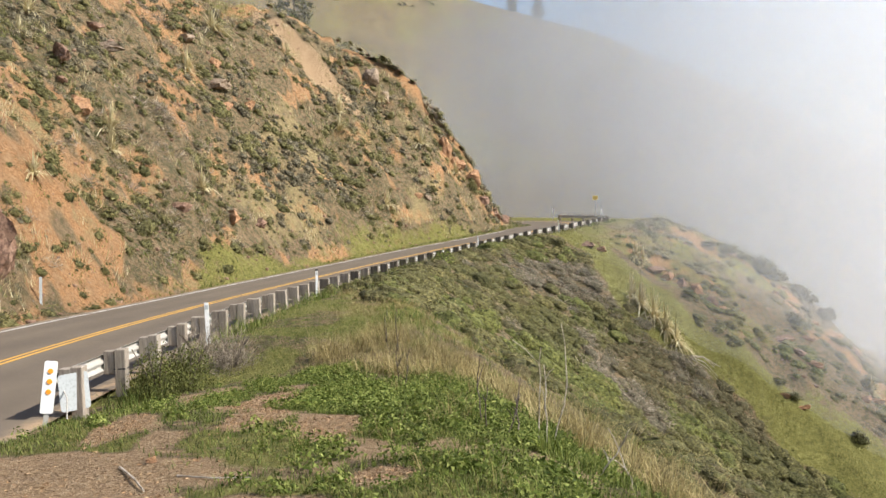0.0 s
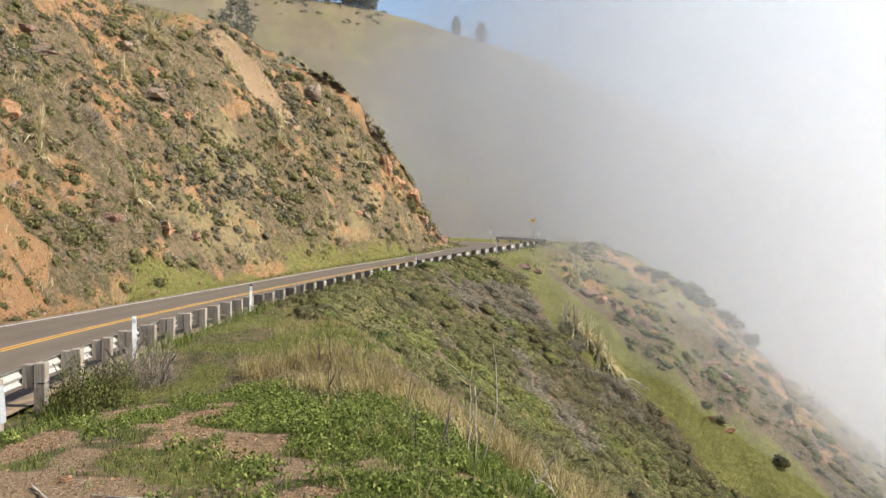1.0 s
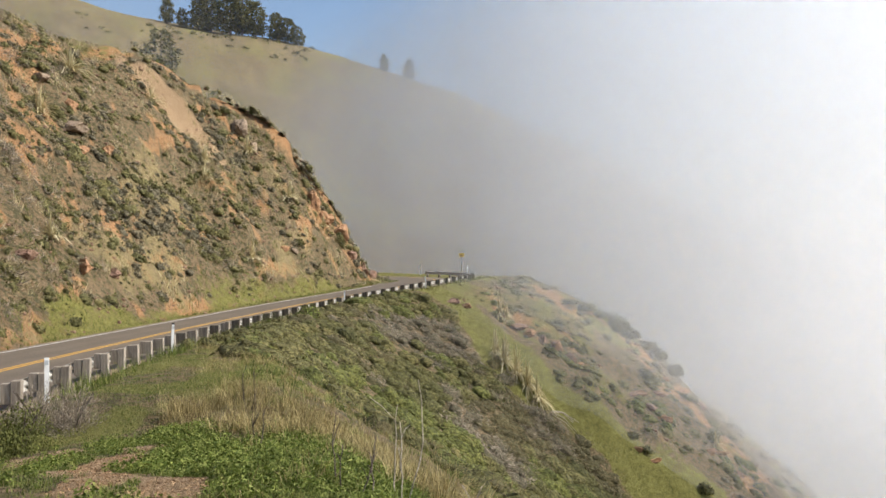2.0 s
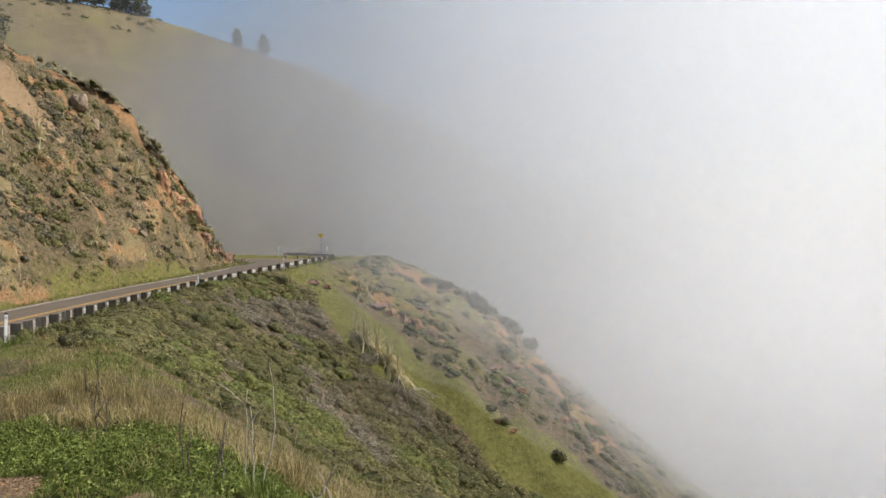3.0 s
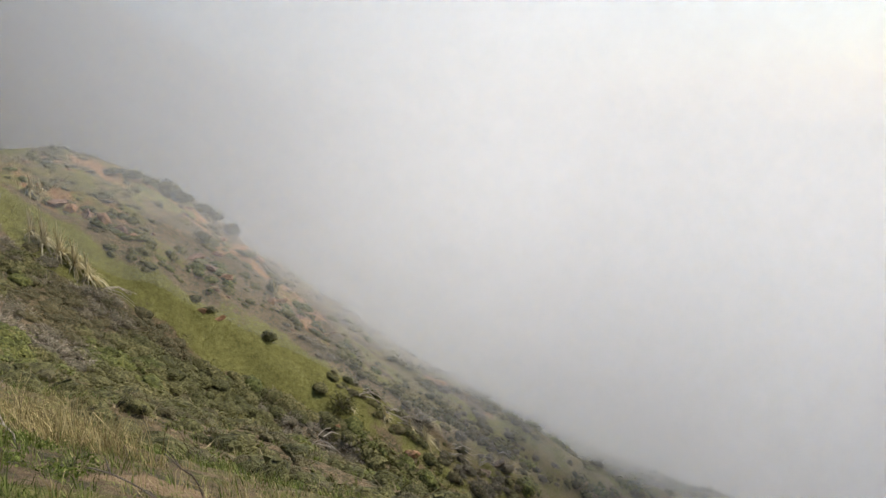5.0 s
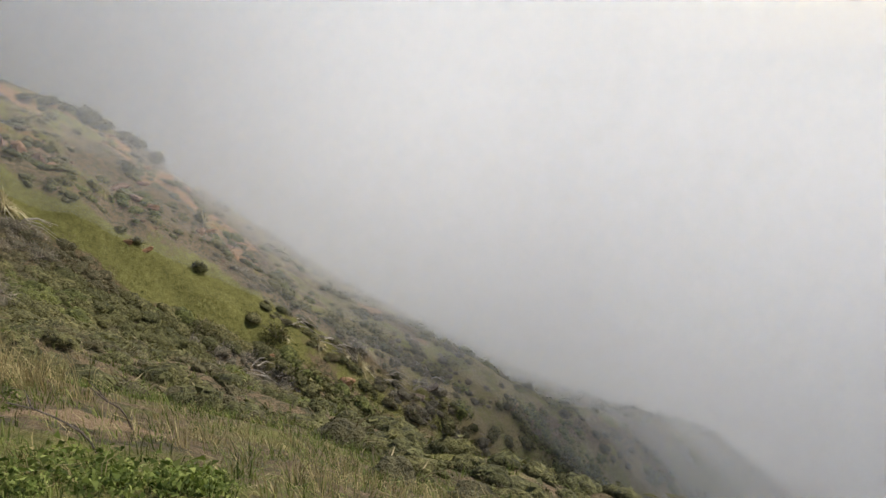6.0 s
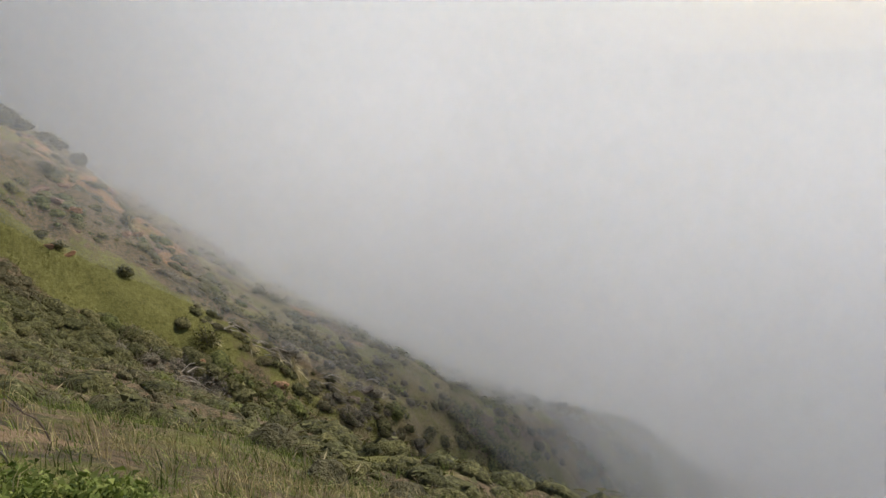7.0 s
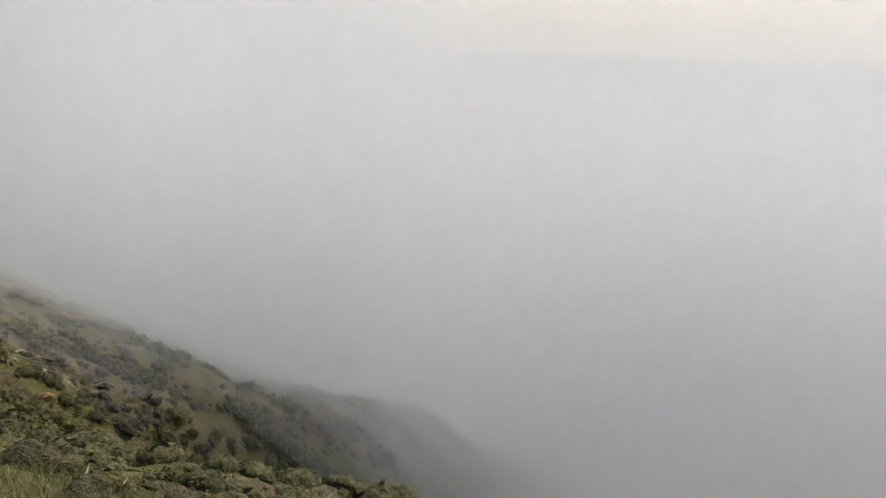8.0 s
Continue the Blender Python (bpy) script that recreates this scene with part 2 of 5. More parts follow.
def road_material():
    """cover: r runs across the road from the inland edge to the sea, 0 to 1."""
    n = Nodes("asphalt")
    across = n.t.nodes.new("ShaderNodeAttribute")
    across.attribute_name = "cover"
    parts = n.t.nodes.new("ShaderNodeSeparateColor")
    n.join(across.outputs["Color"], parts.inputs[0])
    fine, mid, wide = n.noise(60, 5, 0.7), n.noise(2.2, 5, 0.65), n.noise(0.35, 4)
    c = n.ramp(fine, (0.3, (0.112, 0.088, 0.065)), (0.7, (0.21, 0.169, 0.126)))
    c = n.mix(0.6, c, n.ramp(wide, (0.3, (0.7, 0.7, 0.7)), (0.7, (1, 1, 1))), "MULTIPLY")
    wander = n.math("MULTIPLY_ADD", mid, 0.05, n.math("SUBTRACT", parts.outputs[0], 0.025))
    g = lambda v: (v, v, v)
    worn = n.ramp(wander, (0.0, g(1.0)), (0.08, g(1.0)), (0.17, g(0.78)), (0.26, g(0.92)), (0.36, g(0.76)), (0.47, g(1.0)), (0.53, g(1.0)), (0.63, g(0.76)), (0.73, g(0.92)), (0.83, g(0.78)), (0.93, g(1.0)))
    c = n.mix(0.8, c, worn, "MULTIPLY")
    edge = n.math("MAXIMUM", n.span(wander, 0.93, 0.99), n.math("SUBTRACT", 1.0, n.span(wander, 0.0, 0.045)))
    c = n.mix(n.math("MULTIPLY", edge, n.span(mid, 0.38, 0.6)), c, n.ramp(fine, (0.3, (0.24, 0.16, 0.095)), (0.7, (0.40, 0.29, 0.18))))
    n.bump(fine, 0.3, 0.01)
    return n.done(c, 0.85)


def paint_material(name, colour, worn):
    n = Nodes(name)
    f = n.noise(14, 6, 0.75)
    return n.done(n.mix(n.span(f, worn, worn + 0.12), colour, tuple(0.55 * v + 0.06 for v in colour)), 0.7)


INSIDE = {}


def leaf_material(name, dark, mid, light, through=0.25, inner=None):
    """Leaves and blades: colour by piece, with some light through them."""
    n = Nodes(name)
    geo = n.t.nodes.new("ShaderNodeNewGeometry")
    n.geo = geo
    c = n.ramp(geo.outputs["Random Per Island"], (0.0, dark), (0.5, mid), (1.0, light))
    c = n.mix(0.45, c, n.ramp(n.noise(0.9, 3), (0.3, (0.5, 0.5, 0.48)), (0.7, (1.15, 1.12, 1.05))), "MULTIPLY")
    n.done(c, 0.8)
    if inner:       # leafless: stems inside, their dimness put into the colour
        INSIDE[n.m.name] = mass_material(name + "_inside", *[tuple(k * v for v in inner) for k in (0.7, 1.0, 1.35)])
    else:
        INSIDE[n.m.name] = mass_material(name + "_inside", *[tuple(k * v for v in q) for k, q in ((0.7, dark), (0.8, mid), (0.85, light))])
    tr = n.add("ShaderNodeBsdfTranslucent")
    n.join(c, tr.inputs["Color"])
    m = n.add("ShaderNodeMixShader", Fac=through)
    n.join(n.b.outputs[0], m.inputs[1])
    n.join(tr.outputs[0], m.inputs[2])
    n.join(m.outputs[0], n.t.nodes["Material Output"].inputs["Surface"])
    return n.m


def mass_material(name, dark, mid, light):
    """The dense inside of a shrub: small leaves, and shaded gaps between them painted dark, over its own tone."""
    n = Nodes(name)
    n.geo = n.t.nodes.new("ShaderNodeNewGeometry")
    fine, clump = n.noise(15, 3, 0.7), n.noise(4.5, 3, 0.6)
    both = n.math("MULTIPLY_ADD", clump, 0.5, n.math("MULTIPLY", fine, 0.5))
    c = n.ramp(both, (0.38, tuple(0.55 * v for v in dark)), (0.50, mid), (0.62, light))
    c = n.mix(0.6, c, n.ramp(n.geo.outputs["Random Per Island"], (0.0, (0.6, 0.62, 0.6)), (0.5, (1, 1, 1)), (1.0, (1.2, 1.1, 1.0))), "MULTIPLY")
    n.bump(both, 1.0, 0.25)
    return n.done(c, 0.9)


def rock_material(name, a, b, c):
    n = Nodes(name)
    fine, mid = n.noise(7, 6, 0.7), n.noise(0.9, 5, 0.6)
    n.bump(n.mix(0.6, fine, mid), 1.0, 0.2)
    return n.done(n.mix(n.span(fine, 0.4, 0.65), n.ramp(mid, (0.3, a), (0.7, b)), c), 0.9)


def wood_material(name="weathered_timber", tone=1.0):
    n = Nodes(name)
    info = n.t.nodes.new("ShaderNodeObjectInfo")
    at = n.t.nodes.new("ShaderNodeTexCoord").outputs["Object"]
    stretch = n.add("ShaderNodeMapping", Scale=(30, 30, 2.5))
    n.join(at, stretch.inputs["Vector"])
    f = n.noise(1.0, 6, 0.7, stretch.outputs[0])
    c = n.ramp(f, (0.3, tuple(tone * v for v in (0.20, 0.165, 0.13))), (0.6, tuple(tone * v for v in (0.38, 0.33, 0.27))), (0.8, tuple(tone * v for v in (0.50, 0.45, 0.38))))
    c = n.mix(0.5, c, n.ramp(info.outputs["Random"], (0, (0.55, 0.52, 0.5)), (1, (1, 1, 1))), "MULTIPLY")
    n.bump(f, 0.5, 0.01)
    return n.done(c, 0.9)


def steel_material(name, colour, rough, metal):
    n = Nodes(name)
    f, g = n.noise(25, 5, 0.6), n.noise(2.0, 4)
    c = n.mix(n.span(f, 0.45, 0.75), colour, tuple(0.7 * v for v in colour))
    c = n.mix(n.span(g, 0.55, 0.8), c, tuple(v * k for v, k in zip(colour, (0.8, 0.68, 0.55))))
    return n.done(c, rough, metal)


SOIL, ASPHALT = soil_material(), road_material()
WHITE_LINE = paint_material("white_road_paint", (0.75, 0.73, 0.68), 0.55)
YELLOW_LINE = paint_material("yellow_road_paint", (0.60, 0.33, 0.055), 0.54)
# the second timber is the first at half tone, with shade painted in
TIMBER, SHADED_TIMBER = wood_material(), wood_material("shaded_timber", 0.5)
STEEL = steel_material("galvanised_steel", (0.41, 0.39, 0.355), 0.55, 0.0)
WHITE_PLASTIC = paint_material("white_plastic", (0.82, 0.82, 0.80), 0.75)

# ---------------------------------------------------------------- the ground, one sheet


BARE = [(-3.2, 5.6, 2.2, 1.0), (-1.5, 4.3, 1.0, 0.7), (-3.1, 7.35, 0.22, 0.7), (-3.9, 12.6, 0.75, 1.0), (-2.3, 10.3, 0.36, 1.4), (-1.95, 7.9, 0.26, 1.0), (-1.1, 7.2, 0.36, 0.75), (-0.45, 5.15, 0.22, 0.35)]
SLIDE = [(-17, 82.5), (-9.8, 80.5)]      # a pale slip on the upper hill


# the grassy gully down the seaward slope: metres past the shelf's edge, metres along the road of its middle, half width
GULLY = np.array([(-2, 77, 2.6), (4, 76.3, 2.0), (8, 71.8, 3.4), (11, 70.0, 3.2), (14, 70.6, 2.4), (17, 72.0, 2.4), (20, 70.5, 4.3), (24, 71.5, 3.6), (28, 71.0, 2.6), (34, 67.5, 3.0), (39, 65.2, 3.2), (47, 65.6, 3.2), (58, 65.0, 3.0)])


def gully(m, w, jag=0.0, soft=4):
    """1 inside the gully, 0 outside; and the way from its middle along the road."""
    mid, half = np.interp(w, GULLY[:, 0], GULLY[:, 1]), np.interp(w, GULLY[:, 0], GULLY[:, 2])
    return np.exp(-((m - mid + jag) / half) ** soft), m - mid, half


def cover_at(x, y, s, u, z):
    """Green grass, dry grass and bare soil, 0 to 1 each, by place on the land; and pale gravel."""
    near = s * 0.5 - S0 * 0.5
    p, q = np.where(u < 0, near, x), np.where(u < 0, u * 1.7, y)      # on the steep face, by the way along it
    a, b, c = rough(p, q, 11, 61, 4), rough(p, q, 4.5, 67, 4), rough(p, q, 2.0, 71, 3)
    sea, w = u > 0, u - np.interp(s, EDGE_S, EDGE_U)
    # inland face
    v = -u - 4.9
    foot = (1 - ramp(0.1, 1.0 + 1.9 * ramp(48, 60, near), v + 1.2 * b)) * ramp(30, 44, near + 6 * a)
    green_in = np.clip(np.maximum(0.6 * foot, 0.34 * ramp(-0.2, 0.7, a + 0.3 * c) * ramp(45, 62, near) * (1 - ramp(8, 16, v)) + 0.45 * ramp(17, 24, v + 3 * b)), 0, 1)
    soil_in = np.maximum(0.9 * ramp(0.2, 0.8, b + 0.4 * a + 0.4 * c), ramp(0.3, 0.7, c) * 0.7)
    soil_in = np.maximum(soil_in, (1 - ramp(34, 42, near + 5 * b)) * (1 - ramp(5, 11, v + 2 * b)) * (0.25 + 0.65 * ramp(-0.6, 0.3, c)))
    soil_in = np.maximum(soil_in, 0.8 * ramp(82, 92, near))
    dry_in = 0.5 * ramp(0.0, 0.7, -a + 0.5 * c) * ramp(30, 40, near + 4 * c)
    (x0, y0), (x1, y1) = SLIDE
    k = np.clip(((x - x0) * (x1 - x0) + (y - y0) * (y1 - y0)) / ((x1 - x0) ** 2 + (y1 - y0) ** 2), 0, 1)
    slip = np.exp(-(np.hypot(x - x0 - k * (x1 - x0), y - y0 - k * (y1 - y0)) / 1.9) ** 4)
    # seaward
    strip, off, half = gully(near, w, 1.1 * b + 0.5 * c, 4)
    strip = strip * ramp(-2, 1, w)
    spur = ramp(0.5, 3.5, off - half + b)
    scrubby = (1 - ramp(-1.5, 0.5, off + half + b)) * ramp(24, 32, near + 0.9 * w + 2 * b) * ramp(-0.5, 2, w)
    shelf = 1 - ramp(-1.0, 3, w)
    green_sea = 0.85 * ramp(-0.5, 0.4, c + 0.6 * b) * shelf + 0.72 * strip * (1 - 0.8 * ramp(26, 36, w)) + (0.35 + 0.35 * ramp(-0.3, 0.5, a + 0.3 * c)) * (1 - 0.4 * ramp(12, 20, w)) * spur + 0.34 * (1 - spur) + 0.25 * c * ramp(0, 3, w)
    green_sea = np.clip(green_sea * (1 - 0.85 * scrubby * (1 - strip)), 0, 1)
    dry_sea = np.clip((0.55 * ramp(-0.2, 0.6, a + 0.6 * c) * (1 - 0.8 * strip) + strip * (0.34 + 0.3 * ramp(26, 36, w)) + 0.32 * spur + 0.10 * ramp(-1, 2, w) * (1 - ramp(30, 40, near))) * (1 - 0.6 * scrubby * (1 - strip)), 0, 1)
    soil_sea = np.clip(ramp(0.15, 0.8, b + 0.35 * c) * (0.1 + 0.66 * spur + 0.5 * strip * ramp(28, 36, w)), 0, 1)
    bare = np.zeros(len(x))
    for bx, by, rx, ry in BARE:
        bare = np.maximum(bare, np.exp(-(np.hypot((x - bx) / rx, (y - by) / ry) * (1 + 0.35 * c + 0.45 * rough(x, y, 0.5, 73, 2))) ** 4))
    shoulder = (1 - ramp(4.5, 5.0, u + 0.25 * c)) * (1 - ramp(10, 16, near))
    bare = np.maximum(bare, shoulder * sea)
    g = np.where(sea, green_sea * (1 - bare), green_in)
    d = np.where(sea, dry_sea * (1 - bare), dry_in)
    o = np.where(sea, soil_sea * (1 - bare), soil_in)
    far = ramp(118, 150, np.hypot(x, y))
    g = g * (1 - far) + far * (0.38 + 0.12 * a)
    d = d * (1 - far) + far * (0.34 + 0.12 * b)
    o = o * (1 - far)
    pale = np.maximum(np.where(sea, bare, 0), slip * (~sea))
    keep = 1 - pale
    return np.stack([g * keep, d * keep, o * keep, pale], 1)


def build_ground():
    az = np.radians(np.r_[np.arange(-180, -42, 3), np.arange(-36, 84, 0.34), np.arange(100, 180, 3)])
    rr = np.r_[0.0, 0.7 * 1.014 ** np.arange(0, 395), np.geomspace(172, 3000, 60)]
    A, R = np.meshgrid(az, rr[1:])
    x, y = (R * np.sin(A)).ravel(), (R * np.cos(A)).ravel()
    z, s, u = land(np.r_[0, x], np.r_[0, y])
    x, y = np.r_[0, x], np.r_[0, y]
    n, m = len(az), len(rr) - 1
    idx = 1 + np.arange(n * m).reshape(m, n)
    nxt = np.roll(idx, -1, axis=1)
    quads = np.stack([idx[:-1], idx[1:], nxt[1:], nxt[:-1]], -1).reshape(-1, 4)
    me = mesh_of("ground", np.stack([x, y, z], 1), quads[:, ::-1], SOIL, cover_at(x, y, s, u, z), smooth=True)
    bm = bmesh.new()
    bm.from_mesh(me)
    bm.verts.ensure_lookup_table()
    for k in range(n):
        f = bm.faces.new((bm.verts[0], bm.verts[1 + (k + 1) % n], bm.verts[1 + k]))
        f.smooth = True
    bm.to_mesh(me)
    bm.free()
    return tagged(new("ground", me), "steep coastal hillside with grass, scrub and orange soil", "ground", kind="structure")


ground = build_ground()

# ---------------------------------------------------------------- road and its paint


def ribbon(name, lo, hi, lift, material, a=0, b=None, thick=0.0, cols=2):
    """A strip along the road between two offsets from its middle."""
    b = len(MID) if b is None else b
    mid, side = MID[a:b], SIDE[a:b]
    at = (np.arange(a, b) - S0) * 0.5
    grow = np.interp(at, [5, 22, 34, 50], [0.42, 0.30, 0.0, -0.15]) + 3.0 * np.exp(-((np.arange(a, b) - BEND) / 22.0) ** 2)      # paved wider inside the bend
    lean = lambda o: np.where(o < -1, o - grow, o)
    v = np.stack([np.c_[mid[:, :2] + side * lean(o)[:, None], mid[:, 2] + lift - 0.012 * np.minimum(np.abs(lean(o)), 3.9)] for o in [np.full(len(mid), p) for p in np.linspace(lo, hi, cols)]], 1)
    n = len(mid)
    idx = np.arange(n * cols).reshape(n, cols)
    q = np.stack([idx[:-1, :-1], idx[:-1, 1:], idx[1:, 1:], idx[1:, :-1]], -1).reshape(-1, 4)
    return mesh_of(name, v.reshape(-1, 3), q, material, np.tile(np.linspace(0, 1, cols), n)[:, None])


road = tagged(new("road", ribbon("road", -3.85, 3.9, 0.06, ASPHALT, cols=25)), "two-lane grey asphalt road curving along the cliff", "road", kind="structure")
for lo, hi in ((-0.17, -0.06), (0.06, 0.17)):
    tagged(new("road_marking", ribbon("road_marking", lo, hi, 0.066, YELLOW_LINE)), "worn yellow centre line on the asphalt", "road marking", kind="structure")
tagged(new("road_marking", ribbon("road_marking", -3.41, -3.32, 0.066, WHITE_LINE, b=BEND - 26)), "white edge line along the inland side", "road marking", kind="structure")

# ---------------------------------------------------------------- guardrail
RAIL_U = 4.15


def on_road(s, u, lift=0.0):
    k = np.arange(len(MID))
    x, y, z = [np.interp(s, k, MID[:, i]) for i in range(3)]
    dx, dy = np.interp(s, k, SIDE[:, 0]), np.interp(s, k, SIDE[:, 1])
    return Vector((x + dx * u, y + dy * u, z + lift)), math.degrees(math.atan2(dy, dx))


RAIL_A, RAIL_B = along_road(13.2), BEND + 22
rail = thing("guardrail", pose(0, 0, 0), "galvanised steel guardrail on weathered timber posts", "guardrail")


def beam(lo, hi):
    """The W-shaped steel beam, bent along the road."""
    prof = [(0.00, -0.155), (0.035, -0.14), (0.075, -0.10), (0.075, -0.07), (0.015, -0.02), (0.015, 0.02), (0.075, 0.07), (0.075, 0.10), (0.035, 0.14), (0.00, 0.155)]
    loop = prof + [(o - 0.012, h) for o, h in prof[::-1]]
    ss = np.arange(lo, hi + 0.01, 1.0)
    v = np.array([[tuple(on_road(s, RAIL_U - 0.30 - o, 0.58 + h)[0]) for o, h in loop] for s in ss])
    n, m = len(ss), len(loop)
    idx = np.arange(n * m).reshape(n, m)
    nxt = np.roll(idx, -1, axis=1)
    q = np.stack([idx[:-1], idx[1:], nxt[1:], nxt[:-1]], -1).reshape(-1, 4)
    ob = new("beam", mesh_of("beam", v.reshape(-1, 3), q, STEEL, smooth=True))
    ob.parent = rail
    return ob


POST_STEP = 1.72 / 0.5
n_posts = int((RAIL_B - RAIL_A) / POST_STEP)
for k in range(0, n_posts, 6):
    beam(RAIL_A + k * POST_STEP - (0.9 if k == 0 else 0.15), RAIL_A + min(k + 6, n_posts - 1) * POST_STEP + 0.15)
post_mesh = box(0.20, 0.20, 1.35, bevel=0.012)
post_proto = part("post", post_mesh, TIMBER, rail)
block_proto = part("block", box(0.20, 0.17, 0.44, bevel=0.01), TIMBER, rail)
shaded_meshes = []
for ob in (post_proto, block_proto):
    shaded_meshes.append(ob.data.copy())
    shaded_meshes[-1].materials[0] = SHADED_TIMBER
rng = random.Random(4)
for k in range(n_posts):
    p, turn = on_road(RAIL_A + k * POST_STEP, RAIL_U)
    post = post_proto if k == 0 else post_proto.copy()
    if k:
        scene.collection.objects.link(post)
    if k >= 18 or k in (13, 16):        # darker posts: the shade on their near faces put into the timber's colour
        post.data = shaded_meshes[0]
    post.matrix_world = pose(p.x, p.y, p.z + 0.15 + rng.uniform(-0.03, 0.03), rng.uniform(-1.5, 1.5), rng.uniform(-2, 2), turn + rng.uniform(-3, 3))
    q, turn = on_road(RAIL_A + k * POST_STEP, RAIL_U - 0.2, 0.58 + rng.uniform(-0.02, 0.02))
    block = block_proto if k == 0 else block_proto.copy()
    if k:
        scene.collection.objects.link(block)
    if k >= 18 or k in (13, 16):
        block.data = shaded_meshes[1]
    block.matrix_world = pose(q.x, q.y, q.z, 0, 0, turn)

# ---------------------------------------------------------------- growing things
SAGE = leaf_material("sage_scrub", (0.045, 0.039, 0.023), (0.135, 0.116, 0.07), (0.31, 0.27, 0.18), 0.3)
OLIVE = leaf_material("olive_scrub", (0.051, 0.049, 0.017), (0.144, 0.133, 0.049), (0.275, 0.250, 0.107), 0.33)
GREEN = leaf_material("green_leaves", (0.04, 0.062, 0.010), (0.145, 0.19, 0.035), (0.37, 0.41, 0.12), 0.4)
DARK = leaf_material("dark_leaves", (0.048, 0.047, 0.017), (0.111, 0.107, 0.037), (0.199, 0.190, 0.075), 0.35)
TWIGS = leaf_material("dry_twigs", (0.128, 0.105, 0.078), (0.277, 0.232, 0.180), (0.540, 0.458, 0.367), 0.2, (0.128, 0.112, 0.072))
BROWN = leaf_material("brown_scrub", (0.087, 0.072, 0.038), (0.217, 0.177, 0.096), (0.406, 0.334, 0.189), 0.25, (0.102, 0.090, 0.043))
BROOM = leaf_material("broom_leaves", (0.050, 0.055, 0.015), (0.130, 0.140, 0.038), (0.250, 0.260, 0.080), 0.35)
GRASS = leaf_material("green_grass", (0.035, 0.05, 0.010), (0.12, 0.16, 0.03), (0.33, 0.36, 0.11), 0.4)
LIME = leaf_material("strip_grass", (0.11, 0.11, 0.028), (0.21, 0.20, 0.055), (0.34, 0.32, 0.11), 0.3)
STRAW = leaf_material("dry_grass", (0.13, 0.098, 0.04), (0.33, 0.262, 0.112), (0.60, 0.50, 0.26), 0.35)
REED = leaf_material("pampas_leaves", (0.36, 0.29, 0.14), (0.60, 0.52, 0.30), (0.80, 0.73, 0.50), 0.3)
BARK = rock_material("bark", (0.06, 0.045, 0.035), (0.13, 0.10, 0.08), (0.18, 0.15, 0.12))
DEADWOOD = rock_material("dead_wood", (0.28, 0.225, 0.165), (0.46, 0.40, 0.32), (0.58, 0.52, 0.44))
ORANGE_ROCK = rock_material("orange_rock", (0.34, 0.175, 0.085), (0.48, 0.29, 0.16), (0.22, 0.12, 0.07))
GREY_ROCK = rock_material("brown_grey_rock", (0.22, 0.125, 0.085), (0.38, 0.25, 0.175), (0.12, 0.07, 0.05))
PALE_ROCK = rock_material("pale_rock", (0.26, 0.19, 0.13), (0.42, 0.33, 0.24), (0.17, 0.12, 0.085))
RNG = np.random.default_rng(7)


def leaf_dome(n, size, rng, twig=0.0, inner=0.55, corners=4):
    """n leaves over a lumpy dome of radius 1 and height 1."""
    a, t = rng.uniform(0, 2 * np.pi, n), np.arccos(rng.uniform(-0.05, 1, n))
    d = np.stack([np.sin(t) * np.cos(a), np.sin(t) * np.sin(a), np.cos(t)], 1)
    lumps = rng.normal(size=(7, 3))
    lumps /= np.linalg.norm(lumps, axis=1, keepdims=True)
    swell = 0.78 + 0.30 * np.max(np.clip(d @ lumps.T, 0, 1) ** 6, axis=1)
    c = d * (swell * rng.uniform(inner, 1.0, n))[:, None]
    c[:, 2] = np.maximum(c[:, 2], 0.02)
    if twig:
        u = d + 0.5 * rng.normal(size=(n, 3))
        u[:, 2] = np.abs(u[:, 2]) + 0.2
    else:
        face = d * (1, 1, 0.8) + 0.45 * rng.normal(size=(n, 3))
        u = np.cross(face, rng.normal(size=(n, 3)))
    u /= np.linalg.norm(u, axis=1, keepdims=True)
    v = np.cross(u, rng.normal(size=(n, 3))) if twig else np.cross(face, u)
    v /= np.linalg.norm(v, axis=1, keepdims=True)
    ls = size * rng.uniform(0.6, 1.3, n)[:, None]
    if twig:
        u, v = u * ls * twig, v * ls * 0.18
    else:
        u, v = u * ls, v * ls * 0.6
    if corners == 3:
        return np.stack([c - u * 0.55 - v * 0.35, c + u * 0.6, c - u * 0.25 + v * 0.75], 1)
    return np.stack([c - u * 0.5, c + v * 0.5 - u * 0.05, c + u * 0.5, c - v * 0.5 + u * 0.05], 1)


def core_dome(rng, size):
    """A closed lumpy dome of 56 triangles, the dense inside of a shrub."""
    lumps = rng.normal(size=(6, 3))
    lumps /= np.linalg.norm(lumps, axis=1, keepdims=True)
    rows = []
    for t in (1.62, 1.2, 0.8, 0.4):
        for k in range(8):
            g = k * 0.7854 + t
            rows.append((math.sin(t) * math.cos(g), math.sin(t) * math.sin(g), math.cos(t)))
    rows.append((0, 0, 1))
    d = np.array(rows)
    v = d * (size * (0.72 + 0.34 * np.max(np.clip(d @ lumps.T, 0, 1) ** 5, axis=1)) * rng.uniform(0.78, 1.18, len(d)))[:, None]
    f = []
    for r in range(3):
        for k in range(8):
            i, j = r * 8 + k, r * 8 + (k + 1) % 8
            f += [(i, j, j + 8), (i, j + 8, i + 8)]
    f += [(24 + k, 24 + (k + 1) % 8, 32) for k in range(8)]
    return v, np.array(f)


